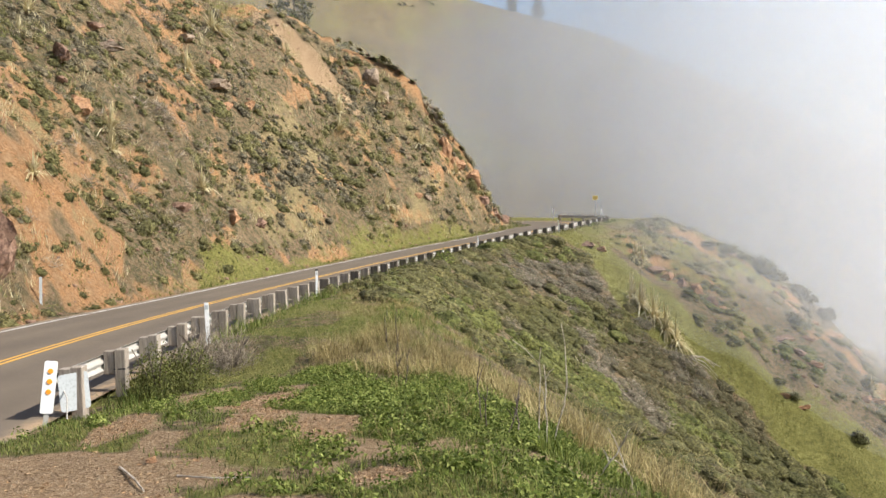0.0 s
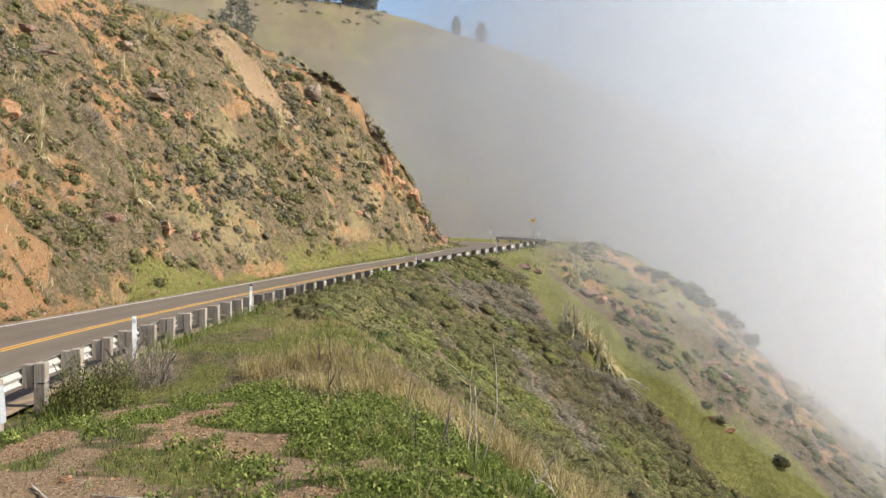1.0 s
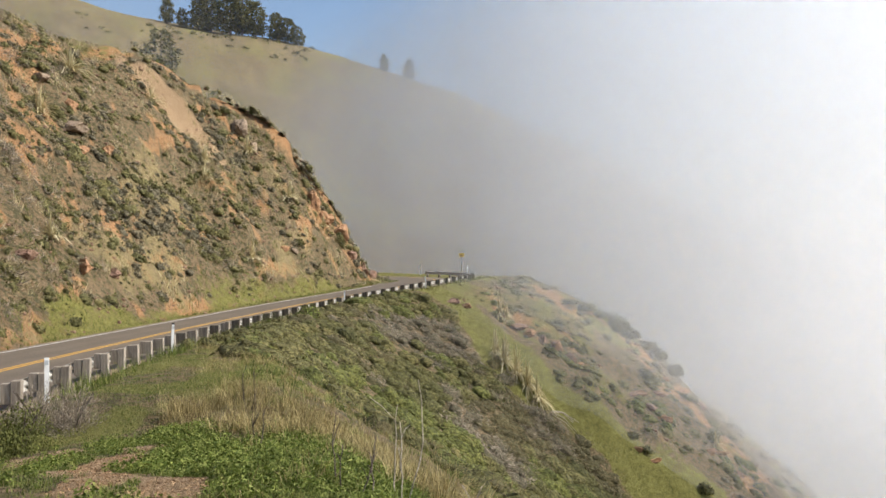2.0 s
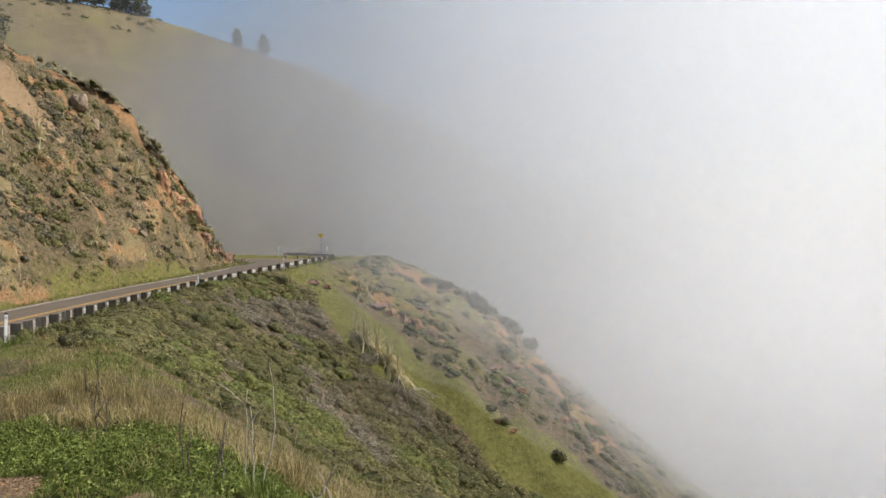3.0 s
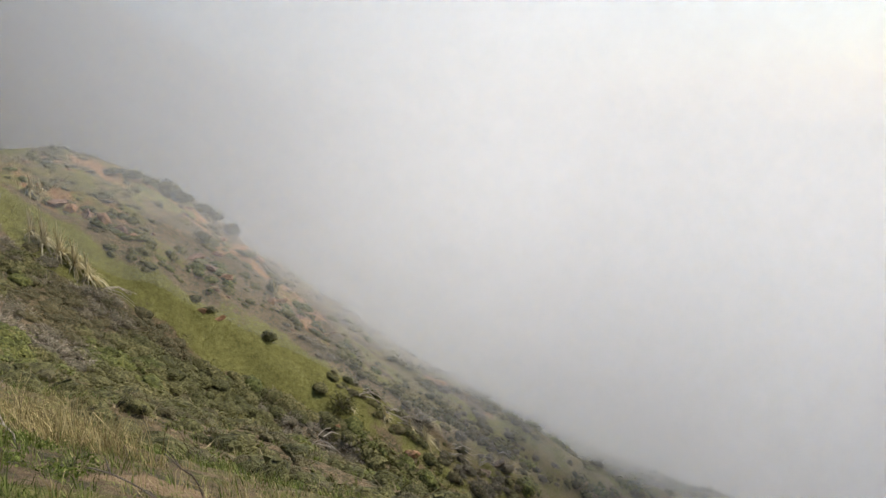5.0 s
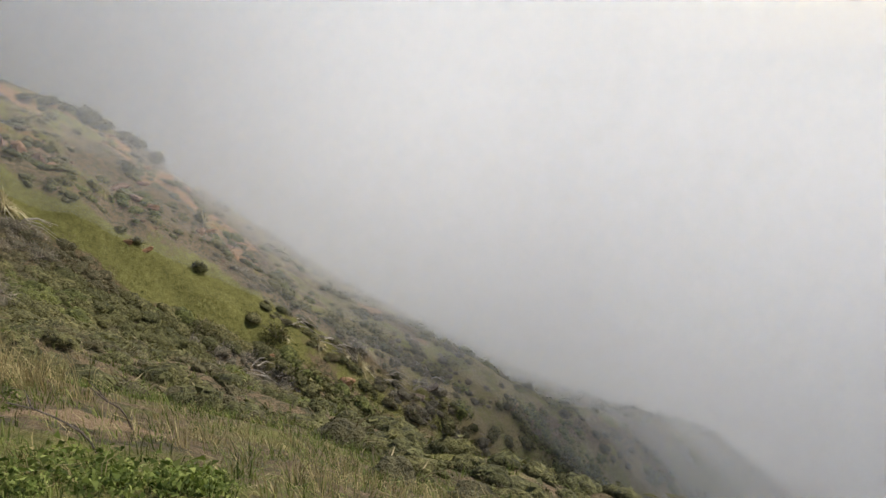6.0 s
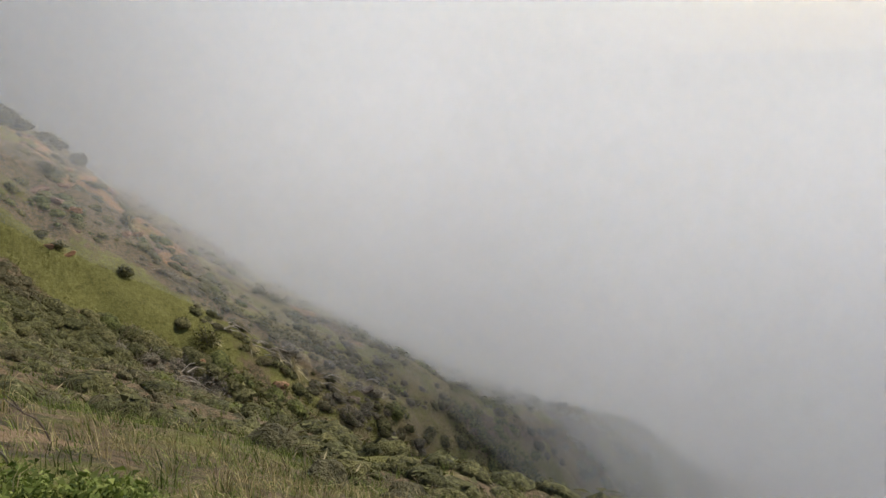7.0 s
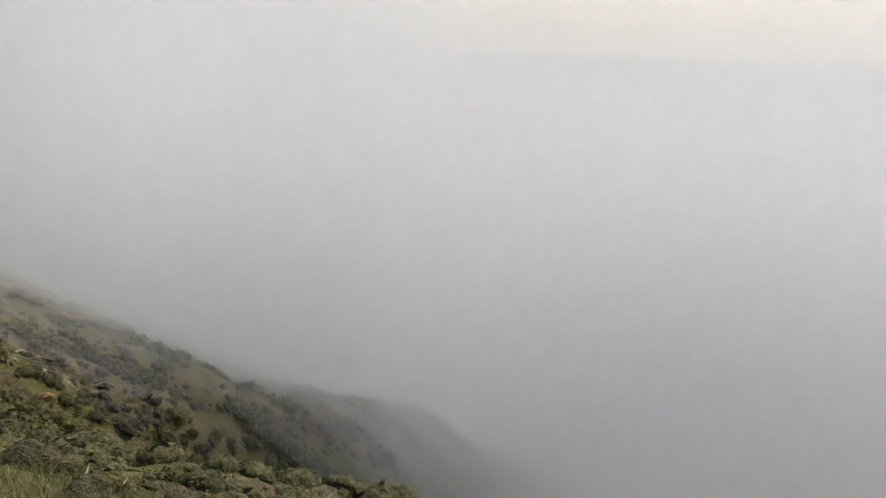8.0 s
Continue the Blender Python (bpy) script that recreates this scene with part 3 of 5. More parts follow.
def bushes(name, xs, ys, radii, heights, quads, size, material, label, twig=0.0, kinds=6, sink=0.0, category="shrubs", core=0.0):
    """A field of scrub as one object."""
    rng = np.random.default_rng(len(name) * 13 + len(xs))
    zs = ground_at(xs, ys)
    nx, ny = (zs - ground_at(xs + 0.6, ys)) / 0.6, (zs - ground_at(xs, ys + 0.6)) / 0.6
    up = np.stack([nx, ny, np.ones(len(xs))], 1)
    up = 0.7 * up / np.linalg.norm(up, axis=1, keepdims=True) + np.array([0, 0, 0.3])
    up /= np.linalg.norm(up, axis=1, keepdims=True)
    e1 = np.cross(up, rng.normal(size=(len(xs), 3)))
    e1 /= np.linalg.norm(e1, axis=1, keepdims=True)
    e2 = np.cross(up, e1)
    at = np.stack([xs, ys, zs], 1) - up * (sink * heights)[:, None]
    protos = [leaf_dome(quads, size, rng, twig, 0.75 if core else 0.55, corners=3) for _ in range(kinds)]
    cores = [core_dome(rng, core or 1.0) for _ in range(kinds)]
    pick = rng.integers(0, kinds, len(xs))

    def placed(shape, i):
        p = shape.reshape(-1, 3)[None, :, :, None]
        return (p[:, :, 0] * (e1[i] * radii[i][:, None])[:, None] + p[:, :, 1] * (e2[i] * radii[i][:, None])[:, None]
                + p[:, :, 2] * (up[i] * heights[i][:, None])[:, None] + at[i][:, None]).reshape(-1, 3)

    verts, faces, inner, base = [], [], [], 0
    for k in range(kinds):
        i = np.where(pick == k)[0]
        v = placed(protos[k], i)
        verts.append(v)
        faces.append(base + np.arange(len(v)).reshape(-1, 3))
        inner.append(np.zeros(len(faces[-1]), np.int32))
        base += len(v)
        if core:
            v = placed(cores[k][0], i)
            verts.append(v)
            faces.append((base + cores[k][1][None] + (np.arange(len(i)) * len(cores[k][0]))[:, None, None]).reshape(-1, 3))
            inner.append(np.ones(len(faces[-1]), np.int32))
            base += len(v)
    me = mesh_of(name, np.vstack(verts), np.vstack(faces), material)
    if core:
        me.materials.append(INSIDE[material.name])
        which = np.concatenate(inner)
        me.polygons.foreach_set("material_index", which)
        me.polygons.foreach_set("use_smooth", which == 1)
    return tagged(new(name, me), label, category, kind="stuff")


def blades(xs, ys, zs, length, width, rng, lean=0.5, way=None):
    """Bent grass blades, three triangles each."""
    n = len(xs)
    a = rng.uniform(0, 6.283, n) if way is None else way
    L = length * rng.uniform(0.55, 1.25, n)
    W = width * rng.uniform(0.6, 1.3, n)
    b = lean * rng.uniform(0.2, 1.4, n)
    out = np.stack([np.cos(a), np.sin(a), 0 * a], 1)
    turn = a + rng.uniform(-0.8, 0.8, n)
    side = np.stack([-np.sin(turn), np.cos(turn), 0 * a], 1) * (W * 0.5)[:, None]
    base = np.stack([xs, ys, zs], 1)
    midp = base + out * (L * b * 0.3)[:, None]
    midp[:, 2] += L * 0.58
    tip = base + out * (L * b)[:, None]
    tip[:, 2] += L * np.where(b < 0.9, np.sqrt(np.clip(1 - (0.75 * b) ** 2, 0.1, 1)), 0.74 - 0.75 * (b - 0.9))
    v = np.stack([base - side, base + side, midp - side * 0.7, midp + side * 0.7, tip], 1).reshape(-1, 3)
    k = np.arange(n)[:, None] * 5
    f = np.concatenate([k + [[0, 1, 3]], k + [[0, 3, 2]], k + [[2, 3, 4]]], 1).reshape(-1, 3)
    return v, f


def grass(name, xs, ys, length, width, material, label, lean=0.5, far=False, per=1, spread=0.05):
    """Blades at the places given, or with per over 1 a spreading tuft at each."""
    rng = np.random.default_rng(len(xs))
    way = None
    if per > 1:
        big = np.repeat(rng.uniform(0.6, 1.35, len(xs)), per)
        length, width = (np.repeat(v, per) if np.ndim(v) else v for v in (length, width))
        length = length * big
        way = rng.uniform(0, 6.283, len(xs) * per)
        reach = spread * np.sqrt(rng.uniform(0, 1, len(way)))
        xs, ys = np.repeat(xs, per) + np.cos(way) * reach, np.repeat(ys, per) + np.sin(way) * reach
    v, f = blades(xs, ys, ground_at(xs, ys) - 0.02, length, width, rng, lean, way)
    if far:         # one triangle a blade
        v = v.reshape(-1, 5, 3)[:, [0, 1, 4]].reshape(-1, 3)
        f = np.arange(len(v)).reshape(-1, 3)
    return tagged(new(name, mesh_of(name, v, f, material)), label, "grass", kind="stuff")


def strewn(n, near, off, seed, seaward=True):
    """Random places beside the road: metres along it from the camera, metres past the shelf's edge (or up the face)."""
    rng = np.random.default_rng(seed)
    m = rng.uniform(*near, n)
    s = m * 2 + S0
    w = rng.uniform(*off, n)
    u = w + np.interp(s, EDGE_S, EDGE_U) if seaward else -(w + 4.9)
    k = np.arange(len(MID))
    x = np.interp(s, k, MID[:, 0]) + np.interp(s, k, SIDE[:, 0]) * u
    y = np.interp(s, k, MID[:, 1]) + np.interp(s, k, SIDE[:, 1]) * u
    keep = (x * x + y * y > 2.2 ** 2)
    return x[keep], y[keep], m[keep], w[keep], rng


def thinned(x, y, m, w, rng, chance):
    keep = rng.uniform(0, 1, len(x)) < chance
    return x[keep], y[keep], m[keep], w[keep]


def away_from_bare(x, y):
    far = np.ones(len(x))
    for bx, by, rx, ry in BARE:
        far = np.minimum(far, ramp(0.75, 1.15, np.hypot((x - bx) / rx, (y - by) / ry) * (1 + 0.35 * rough(x, y, 2.0, 71, 3) + 0.45 * rough(x, y, 0.5, 73, 2))))
    return far


# scrub on the cut face above the road
x, y, m, w, rng = strewn(20000, (10, 104), (0.6, 29), 101, False)
patch = rough(m, w * 1.7, 6, 131, 4)
x, y, m, w = thinned(x, y, m, w, rng, (0.14 + 0.86 * ramp(-0.7, -0.1, patch)) * (0.62 + 0.38 * ramp(30, 44, m + w)) * (1 - 0.55 * ramp(68, 82, m)) * (1 - 0.4 * ramp(14, 22, w)) * (0.62 + 0.38 * ramp(1, 5, w)))
k = np.clip((x - SLIDE[0][0]) / (SLIDE[1][0] - SLIDE[0][0]), 0, 1)
clear = (np.abs(y - SLIDE[0][1] - k * (SLIDE[1][1] - SLIDE[0][1])) > 1.7) | (x < SLIDE[0][0]) | (x > SLIDE[1][0])
x, y, m, w = x[clear], y[clear], m[clear], w[clear]
z = ground_at(x, y)
sunny = (z - ground_at(x + 1.0, y)) * sun_way.x + (z - ground_at(x, y + 1.0)) * sun_way.y + sun_way.z > 0.55
x, y, m, w = x[sunny], y[sunny], m[sunny], w[sunny]
tone = rough(m, w * 1.7, 10, 137, 3) + 0.5 * rng.normal(size=len(x))
r = (0.18 + 0.75 * rng.uniform(0, 1, len(x)) ** 3) * (0.8 + 0.35 * ramp(0, 1, rough(m, w * 1.7, 6, 131, 3))) * (0.6 + 0.4 * ramp(30, 44, m + w))
for pick, nm, mat, lab, tw in ((tone < -0.15, "sage_scrub", SAGE, "grey-green sage scrub over the cut slope", 0),
                               ((tone >= -0.15) & (tone < 0.45), "olive_scrub", OLIVE, "olive-green low scrub over the cut slope", 0),
                               ((tone >= 0.45) & (tone < 0.85), "dry_scrub", BROWN, "brown dry scrub on the cut slope", 2.0),
                               (tone >= 0.85, "pale_scrub", TWIGS, "pale leafless scrub on the cut slope", 2.4)):
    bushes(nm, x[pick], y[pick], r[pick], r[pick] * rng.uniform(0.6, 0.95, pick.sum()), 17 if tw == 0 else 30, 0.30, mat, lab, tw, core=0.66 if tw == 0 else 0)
x, y, m, w, rng = strewn(900, (14, 46), (-0.3, 13), 104, False)
r = 0.12 + 0.62 * rng.uniform(0, 1, len(x)) ** 2.5
kind = rng.uniform(0, 1, len(x))
for pick, nm, mat, lab, tw in ((kind < 0.45, "olive_scrub", OLIVE, "small olive scrub on the orange foot of the cut", 0), ((kind >= 0.45) & (kind < 0.7), "dark_scrub", DARK, "small dark scrub on the orange foot of the cut", 0),
                               (kind >= 0.7, "dry_scrub", BROWN, "small dry scrub on the orange foot of the cut", 2.0)):
    bushes(nm, x[pick], y[pick], r[pick], r[pick] * rng.uniform(0.7, 1.1, pick.sum()), 60, 0.2, mat, lab, tw, core=0 if tw else 0.6)
x, y, m, w, rng = strewn(4600, (12, 100), (0.3, 30), 103, False)
x, y, m, w = thinned(x, y, m, w, rng, 0.35 + 0.5 * ramp(0, 0.6, rough(x, y, 5, 151, 3)))
n = len(x)
xx, yy = np.repeat(x, 26) + rng.normal(0, 0.22, n * 26), np.repeat(y, 26) + rng.normal(0, 0.22, n * 26)
grass("dry_grass", xx[: len(xx) // 2], yy[: len(xx) // 2], 0.50, 0.030, REED, "straw-coloured grass tufts on the cut slope", 0.8, True)
grass("green_grass", xx[len(xx) // 2:], yy[len(xx) // 2:], 0.34, 0.032, GRASS, "green grass tufts on the cut slope", 0.8, True)
x, y, m, w, rng = strewn(15000, (24, 95), (-0.7, 3.2), 105, False)
x, y, m, w = thinned(x, y, m, w, rng, (1 - ramp(0.1, 1.0 + 1.9 * ramp(48, 60, m), w + 1.2 * rough(x, y, 4.5, 67, 4))) * ramp(32, 42, m))
grass("verge_grass", x, y, 0.26, 0.03, GRASS, "green grass along the foot of the cut slope", 0.7, True)

# dense scrub below the road
PATCHES = [  # metres along the road, metres past the edge, half lengths of both, and the growth there
    (66.5, 5.5, 5.5, 2.6, 4), (61.5, 3.2, 3.5, 1.8, 4), (52.3, 11.3, 3.2, 2.0, 4), (62.7, 27.4, 4.5, 2.6, 4), (58.8, 11.3, 5.0, 2.6, 3), (66.0, 16.5, 3.5, 3.0, 3), (56.0, 20.0, 4.0, 3.0, 3),
    (39.5, 5.0, 5.5, 2.6, 0), (46.5, 8.4, 4.0, 2.2, 0), (62.0, 40.5, 5.0, 3.0, 0), (52.5, 6.5, 4.0, 2.0, 2), (61.0, 20.0, 3.0, 4.0, 2), (47.0, 16.0, 5.0, 4.0, 1), (33.0, 8.0, 4.0, 3.0, 3)]
x, y, m, w, rng = strewn(16500, (24, 98), (-0.6, 58), 107)
patch = rough(x, y, 7, 141, 3)
inside, off, half = gully(m, w, 0.9 * patch, 6)
body = ramp(26, 36, m + 0.5 * w) * (1 - ramp(-1.2, 0.6, off + half + 0.8 * patch))
spur = ramp(0.5, 2.5, off - half + patch) * (0.22 + 0.78 * ramp(-0.4, 0.3, patch)) * 0.62 * ramp(2.0, 5, w)
x, y, m, w = thinned(x, y, m, w, rng, np.clip(body * (0.7 + 0.3 * ramp(-0.6, 0.0, patch)) + spur * (1 + 0.5 * ramp(26, 36, w)) + 0.012 * inside, 0, 1) * (1 - 0.4 * ramp(29, 34, w)))
tone = rough(x, y, 8, 147, 3) + 0.28 * rng.normal(size=len(x))
grown = np.digitize(tone, [-0.75, -0.05, 0.30, 0.72])
for pm, pw, lm, lw, sort in PATCHES:
    grown[np.hypot((m - pm) / lm, (w - pw) / lw) + 0.25 * rng.normal(size=len(x)) < 0.95] = sort
r = (0.42 + 1.05 * rng.uniform(0, 1, len(x)) ** 2.0) * (0.8 + 0.2 * ramp(4, 12, w)) * np.where(gully(m, w)[1] > 0, 0.72, 1.0) * (1 + 0.2 * ramp(29, 34, w))
near = w < 30
for nm, mat, lab, tw in (("green_scrub", BROOM, "green leafy scrub below the road", 0), ("olive_scrub", OLIVE, "dense olive-green scrub below the road", 0),
                         ("dark_scrub", DARK, "dark green scrub on the seaward slope", 0), ("brown_scrub", BROWN, "brown half-dry scrub on the seaward slope", 1.6),
                         ("grey_scrub", TWIGS, "leafless grey-purple scrub on the seaward slope", 2.2)):
    sort = ("green_scrub", "olive_scrub", "dark_scrub", "brown_scrub", "grey_scrub").index(nm)
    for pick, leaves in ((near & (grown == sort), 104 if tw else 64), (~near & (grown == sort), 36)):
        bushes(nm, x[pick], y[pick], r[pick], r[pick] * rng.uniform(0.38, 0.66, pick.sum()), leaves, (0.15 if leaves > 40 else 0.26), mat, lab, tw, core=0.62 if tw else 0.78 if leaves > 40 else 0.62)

# coarse scrub far down the slope
x, y, m, w, rng = strewn(2400, (34, 98), (42, 95), 123)
patch = rough(x, y, 9, 149, 3)
x, y, m, w = thinned(x, y, m, w, rng, 0.35 + 0.65 * ramp(-0.4, 0.3, patch))
r = rng.uniform(0.6, 1.5, len(x))
tone = rough(x, y, 10, 151, 3)
for pick, mat, lab, tw in ((tone < -0.1, OLIVE, "olive scrub far down the slope", 0), ((tone >= -0.1) & (tone < 0.2), BROOM, "green scrub far down the slope", 0), (tone >= 0.2, BROWN, "brown half-dry scrub far down the slope", 1.6)):
    bushes("lower_scrub", x[pick], y[pick], r[pick], r[pick] * 0.6, 30, 0.3, mat, lab, tw, core=0.62)

# grass on the shelf and the slope by the camera
x, y, m, w, rng = strewn(280000, (3, 40), (-6.6, 1.0), 109)
d = np.hypot(x, y)
patch = rough(x, y, 2.6, 161, 3)
u_ok = (w + np.interp(m * 2 + S0, EDGE_S, EDGE_U)) > 4.55 + 0.25 * patch
straw = 0.62 * ramp(-0.1, 0.6, rough(x, y, 3.4, 163, 3) + 1.0 * ramp(-2.8, -0.8, w) * ramp(11, 14, m) - 0.7 - 0.5 * (1 - ramp(9, 12, m)))
keep = u_ok & (rng.uniform(0, 1, len(x)) < away_from_bare(x, y) * (0.45 + 0.55 * ramp(-0.5, 0.3, patch)) * np.clip(8 / d, 0.2, 1))
green = keep & (rng.uniform(0, 1, len(x)) > straw)
grass("green_grass", x[green], y[green], 0.085, 0.008, GRASS, "lush green grass on the roadside shelf", 1.0)
dry = np.where(keep & ~green)[0][::9]
grass("dry_grass", x[dry], y[dry], 0.28, 0.007, STRAW, "tall straw-coloured dry grass along the slope's edge", 1.3, per=9, spread=0.10)
x, y, m, w, rng = strewn(36000, (-16, 32), (-0.5, 20), 111)
d = np.hypot(x, y)
patch = rough(x, y, 3.0, 171, 3)
keep = rng.uniform(0, 1, len(x)) < np.clip(6 / d, 0.18, 1) * (0.45 + 0.55 * ramp(-0.4, 0.3, patch)) * (1 - 0.75 * ramp(7, 13, w + 3 * patch))
straw = rng.uniform(0, 1, len(x)) < (0.12 + 0.36 * ramp(-0.3, 0.5, rough(x, y, 4, 173, 3))) * (1 - 0.7 * (1 - ramp(1, 3, w)) * (1 - ramp(9, 12, m)))
big = 1 + 0.9 * ramp(6, 18, d)
grass("dry_grass", x[keep & straw], y[keep & straw], 0.17 * big[keep & straw] ** 0.3, 0.006 * big[keep & straw], STRAW, "dry tan grass on the steep slope", 1.15, per=12, spread=0.09)
grass("green_grass", x[keep & ~straw], y[keep & ~straw], (0.13 + 0.05 * ramp(5, 9, d[keep & ~straw])) * big[keep & ~straw] ** 0.3, 0.008 * big[keep & ~straw], GRASS, "green grass on the steep slope", 1.1, per=10, spread=0.10)
x, y, m, w, rng = strewn(4200, (-16, 36), (2, 28), 113)
x, y, m, w = thinned(x, y, m, w, rng, 0.30 * ramp(-0.1, 0.6, rough(x, y, 5, 175, 3)) + 0.70 * ramp(5, 12, w + 3 * rough(x, y, 6, 176, 2)))
r = 0.25 + 0.6 * rng.uniform(0, 1, len(x)) ** 2
half = rough(x, y, 5, 177, 3) + 0.4 * rng.normal(size=len(x)) < 0.1
bushes("low_scrub", x[half], y[half], r[half], r[half] * 0.7, 18, 0.24, DARK, "low dark olive scrub among the grass", core=0.82)
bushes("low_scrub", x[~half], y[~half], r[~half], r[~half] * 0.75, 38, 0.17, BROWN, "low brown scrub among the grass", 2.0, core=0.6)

# standing tufts of straw along the edge
rng = np.random.default_rng(79)
xs, ys = [], []
for tx, ty, spread in ((-1.1, 17.4, 0.6), (-1.7, 16.8, 0.5), (-0.4, 16.2, 0.55), (0.3, 15.9, 0.5), (0.8, 15.4, 0.6), (1.2, 14.6, 0.6), (1.5, 13.2, 0.6), (1.7, 11.8, 0.55), (1.8, 10.2, 0.5), (2.0, 8.8, 0.5), (2.2, 7.4, 0.4), (-1.0, 13.6, 0.35), (-0.2, 12.9, 0.4), (1.3, 8.2, 0.3), (-2.4, 16.2, 0.4), (0.9, 10.9, 0.4)):
    xs.append(tx + rng.normal(0, spread * 0.65, 34))
    ys.append(ty + rng.normal(0, spread * 0.65, 34))
grass("straw_tufts", np.concatenate(xs), np.concatenate(ys), 0.46, 0.008, STRAW, "tall pale straw tufts along the slope's edge", 1.15, per=14, spread=0.07)

# upright green broom shoots by the edge
rng = np.random.default_rng(81)
tx, ty = np.array([0.95, 1.08, 1.2, 1.02, 0.82, 1.32]), np.array([6.45, 6.3, 6.55, 6.9, 6.6, 6.2])
grass("broom_shoots", tx, ty, 0.20, 0.007, GREEN, "fresh green broom shoots among the dry stalks", 0.6, per=70, spread=0.10)

# leafy plants in the grass
x, y, m, w, rng = strewn(8200, (3, 15), (-5.5, 1.8), 115)
near_green = ramp(-0.25, 0.35, rough(x, y, 2.4, 181, 3)) * away_from_bare(x, y) * (0.15 + 0.85 * ramp(-3.2, -1.5, w))
near_green = np.maximum(near_green, 0.5 * np.exp(-(np.hypot(x - 0.1, (y - 6.9) * 0.7) / 1.5) ** 4) * away_from_bare(x, y))
x, y, m, w = thinned(x, y, m, w, rng, near_green)
r = rng.uniform(0.06, 0.19, len(x))
bushes("leafy_plants", x, y, r, r * 0.9, 64, 0.24, GREEN, "bright green leafy plants in the grass", category="plants")

# short grass of the bright strip and the spur
x, y, m, w, rng = strewn(80000, (60, 112), (-1.2, 58), 117)
strip, off, half = gully(m, w)
x, y, m, w = thinned(x, y, m, w, rng, 0.8 * strip + 0.45 * ramp(0, 5, off - half) * ramp(-0.3, 0.5, rough(x, y, 6, 185, 3)) + 0.4 * (1 - ramp(0, 5, w)))
grass("strip_grass", x, y, 0.20, 0.05, LIME, "short bright green grass down the gully", 0.8, True)

# rank growth along the outer side of the rail
x, y, m, w, rng = strewn(60000, (13, 92), (-7, 0.6), 119)
u = w + np.interp(m * 2 + S0, EDGE_S, EDGE_U)
keep = (u > 4.35) & (u < 5.3) & (rng.uniform(0, 1, len(x)) < 0.25 + 0.75 * ramp(-0.3, 0.4, rough(x, y, 3, 191, 3)))
grass("verge_grass", x[keep], y[keep], 0.42, 0.02, GRASS, "rank green grass along the guardrail posts", 0.6, True)
x, y, m, w, rng = strewn(1500, (30, 92), (-2.5, 1.0), 121)
u = w + np.interp(m * 2 + S0, EDGE_S, EDGE_U)
keep = (u > 4.5) & (rng.uniform(0, 1, len(x)) < 0.6 * ramp(-0.2, 0.4, rough(x, y, 5, 193, 3)) * (0.3 + 0.7 * ramp(34, 44, m)))
x, y = x[keep], y[keep]
r = rng.uniform(0.22, 0.5, len(x))
bushes("verge_scrub", x, y, r, r * 0.9, 50, 0.2, OLIVE, "low olive scrub along the guardrail", core=0.82)

# chips and pebbles on the bare patches
rng = np.random.default_rng(77)
xs, ys = [], []
for bx, by, rx, ry in BARE:
    k = int((1900 if by > 6.5 else 420) * rx * ry) + 250
    a, q = rng.uniform(0, 6.283, k), np.sqrt(rng.uniform(0, 1.25, k))
    xs.append(bx + np.cos(a) * q * rx)
    ys.append(by + np.sin(a) * q * ry)
xs, ys = np.concatenate(xs), np.concatenate(ys)
keep = rng.uniform(0, 1, len(xs)) < 1.1 - away_from_bare(xs, ys)
xs, ys = xs[keep], ys[keep]
r = 0.007 + 0.020 * rng.uniform(0, 1, len(xs)) ** 2
CHIPS = leaf_material("chips", (0.10, 0.055, 0.028), (0.31, 0.18, 0.09), (0.56, 0.38, 0.22), 0.0)
bushes("wood_chips", xs, ys, r, r * 0.7, 5, 1.3, CHIPS, "brown chips and pebbles on the bare ground", category="chips", sink=0.3)

# dark brush on the far hill
rng = np.random.default_rng(78)
a, far = np.radians(rng.uniform(-16, 0.5, 260)), rng.uniform(180, 395, 260)
x, y = far * np.sin(a), far * np.cos(a)
keep = rough(x, y, 45, 195, 3) > 0.25
r = rng.uniform(0.8, 2.6, keep.sum())
bushes("far_brush", x[keep], y[keep], r, r * 0.7, 40, 0.40, DARK, "dark brush dotted over the far hill")

# ---------------------------------------------------------------- road furniture
REFLECTOR = paint_material("amber_reflector", (0.85, 0.33, 0.03), 0.8)
BLACK = paint_material("black_paint", (0.03, 0.03, 0.03), 0.8)
YELLOW_SIGN = paint_material("yellow_sign_face", (0.85, 0.55, 0.03), 0.8)
PALE_STEEL = steel_material("pale_zinc_sheet", (0.46, 0.49, 0.50), 0.5, 0.0)


def on_ground(x, y, sink=0.0):
    return Vector((x, y, float(ground_at([x], [y])[0]) - sink))


def slab(w, h, t, r, m=None):
    """An upright rounded plate in the xz plane, standing on z = 0."""
    bm = bmesh.new()
    ring = []
    for cx, cz, a0 in ((w / 2 - r, h - r, 0), (-w / 2 + r, h - r, 90), (-w / 2 + r, r, 180), (w / 2 - r, r, 270)):
        for k in range(5):
            a = radians(a0 + 22.5 * k)
            ring.append((cx + r * math.cos(a), cz + r * math.sin(a)))
    f = bm.faces.new([bm.verts.new((x, -t / 2, z)) for x, z in ring])
    bmesh.ops.recalc_face_normals(bm, faces=[f])
    e = bmesh.ops.extrude_face_region(bm, geom=[f])
    bmesh.ops.translate(bm, vec=(0, t, 0), verts=[v for v in e["geom"] if isinstance(v, bmesh.types.BMVert)])
    bmesh.ops.recalc_face_normals(bm, faces=bm.faces[:])
    if m:
        bm.transform(m)
    return bm


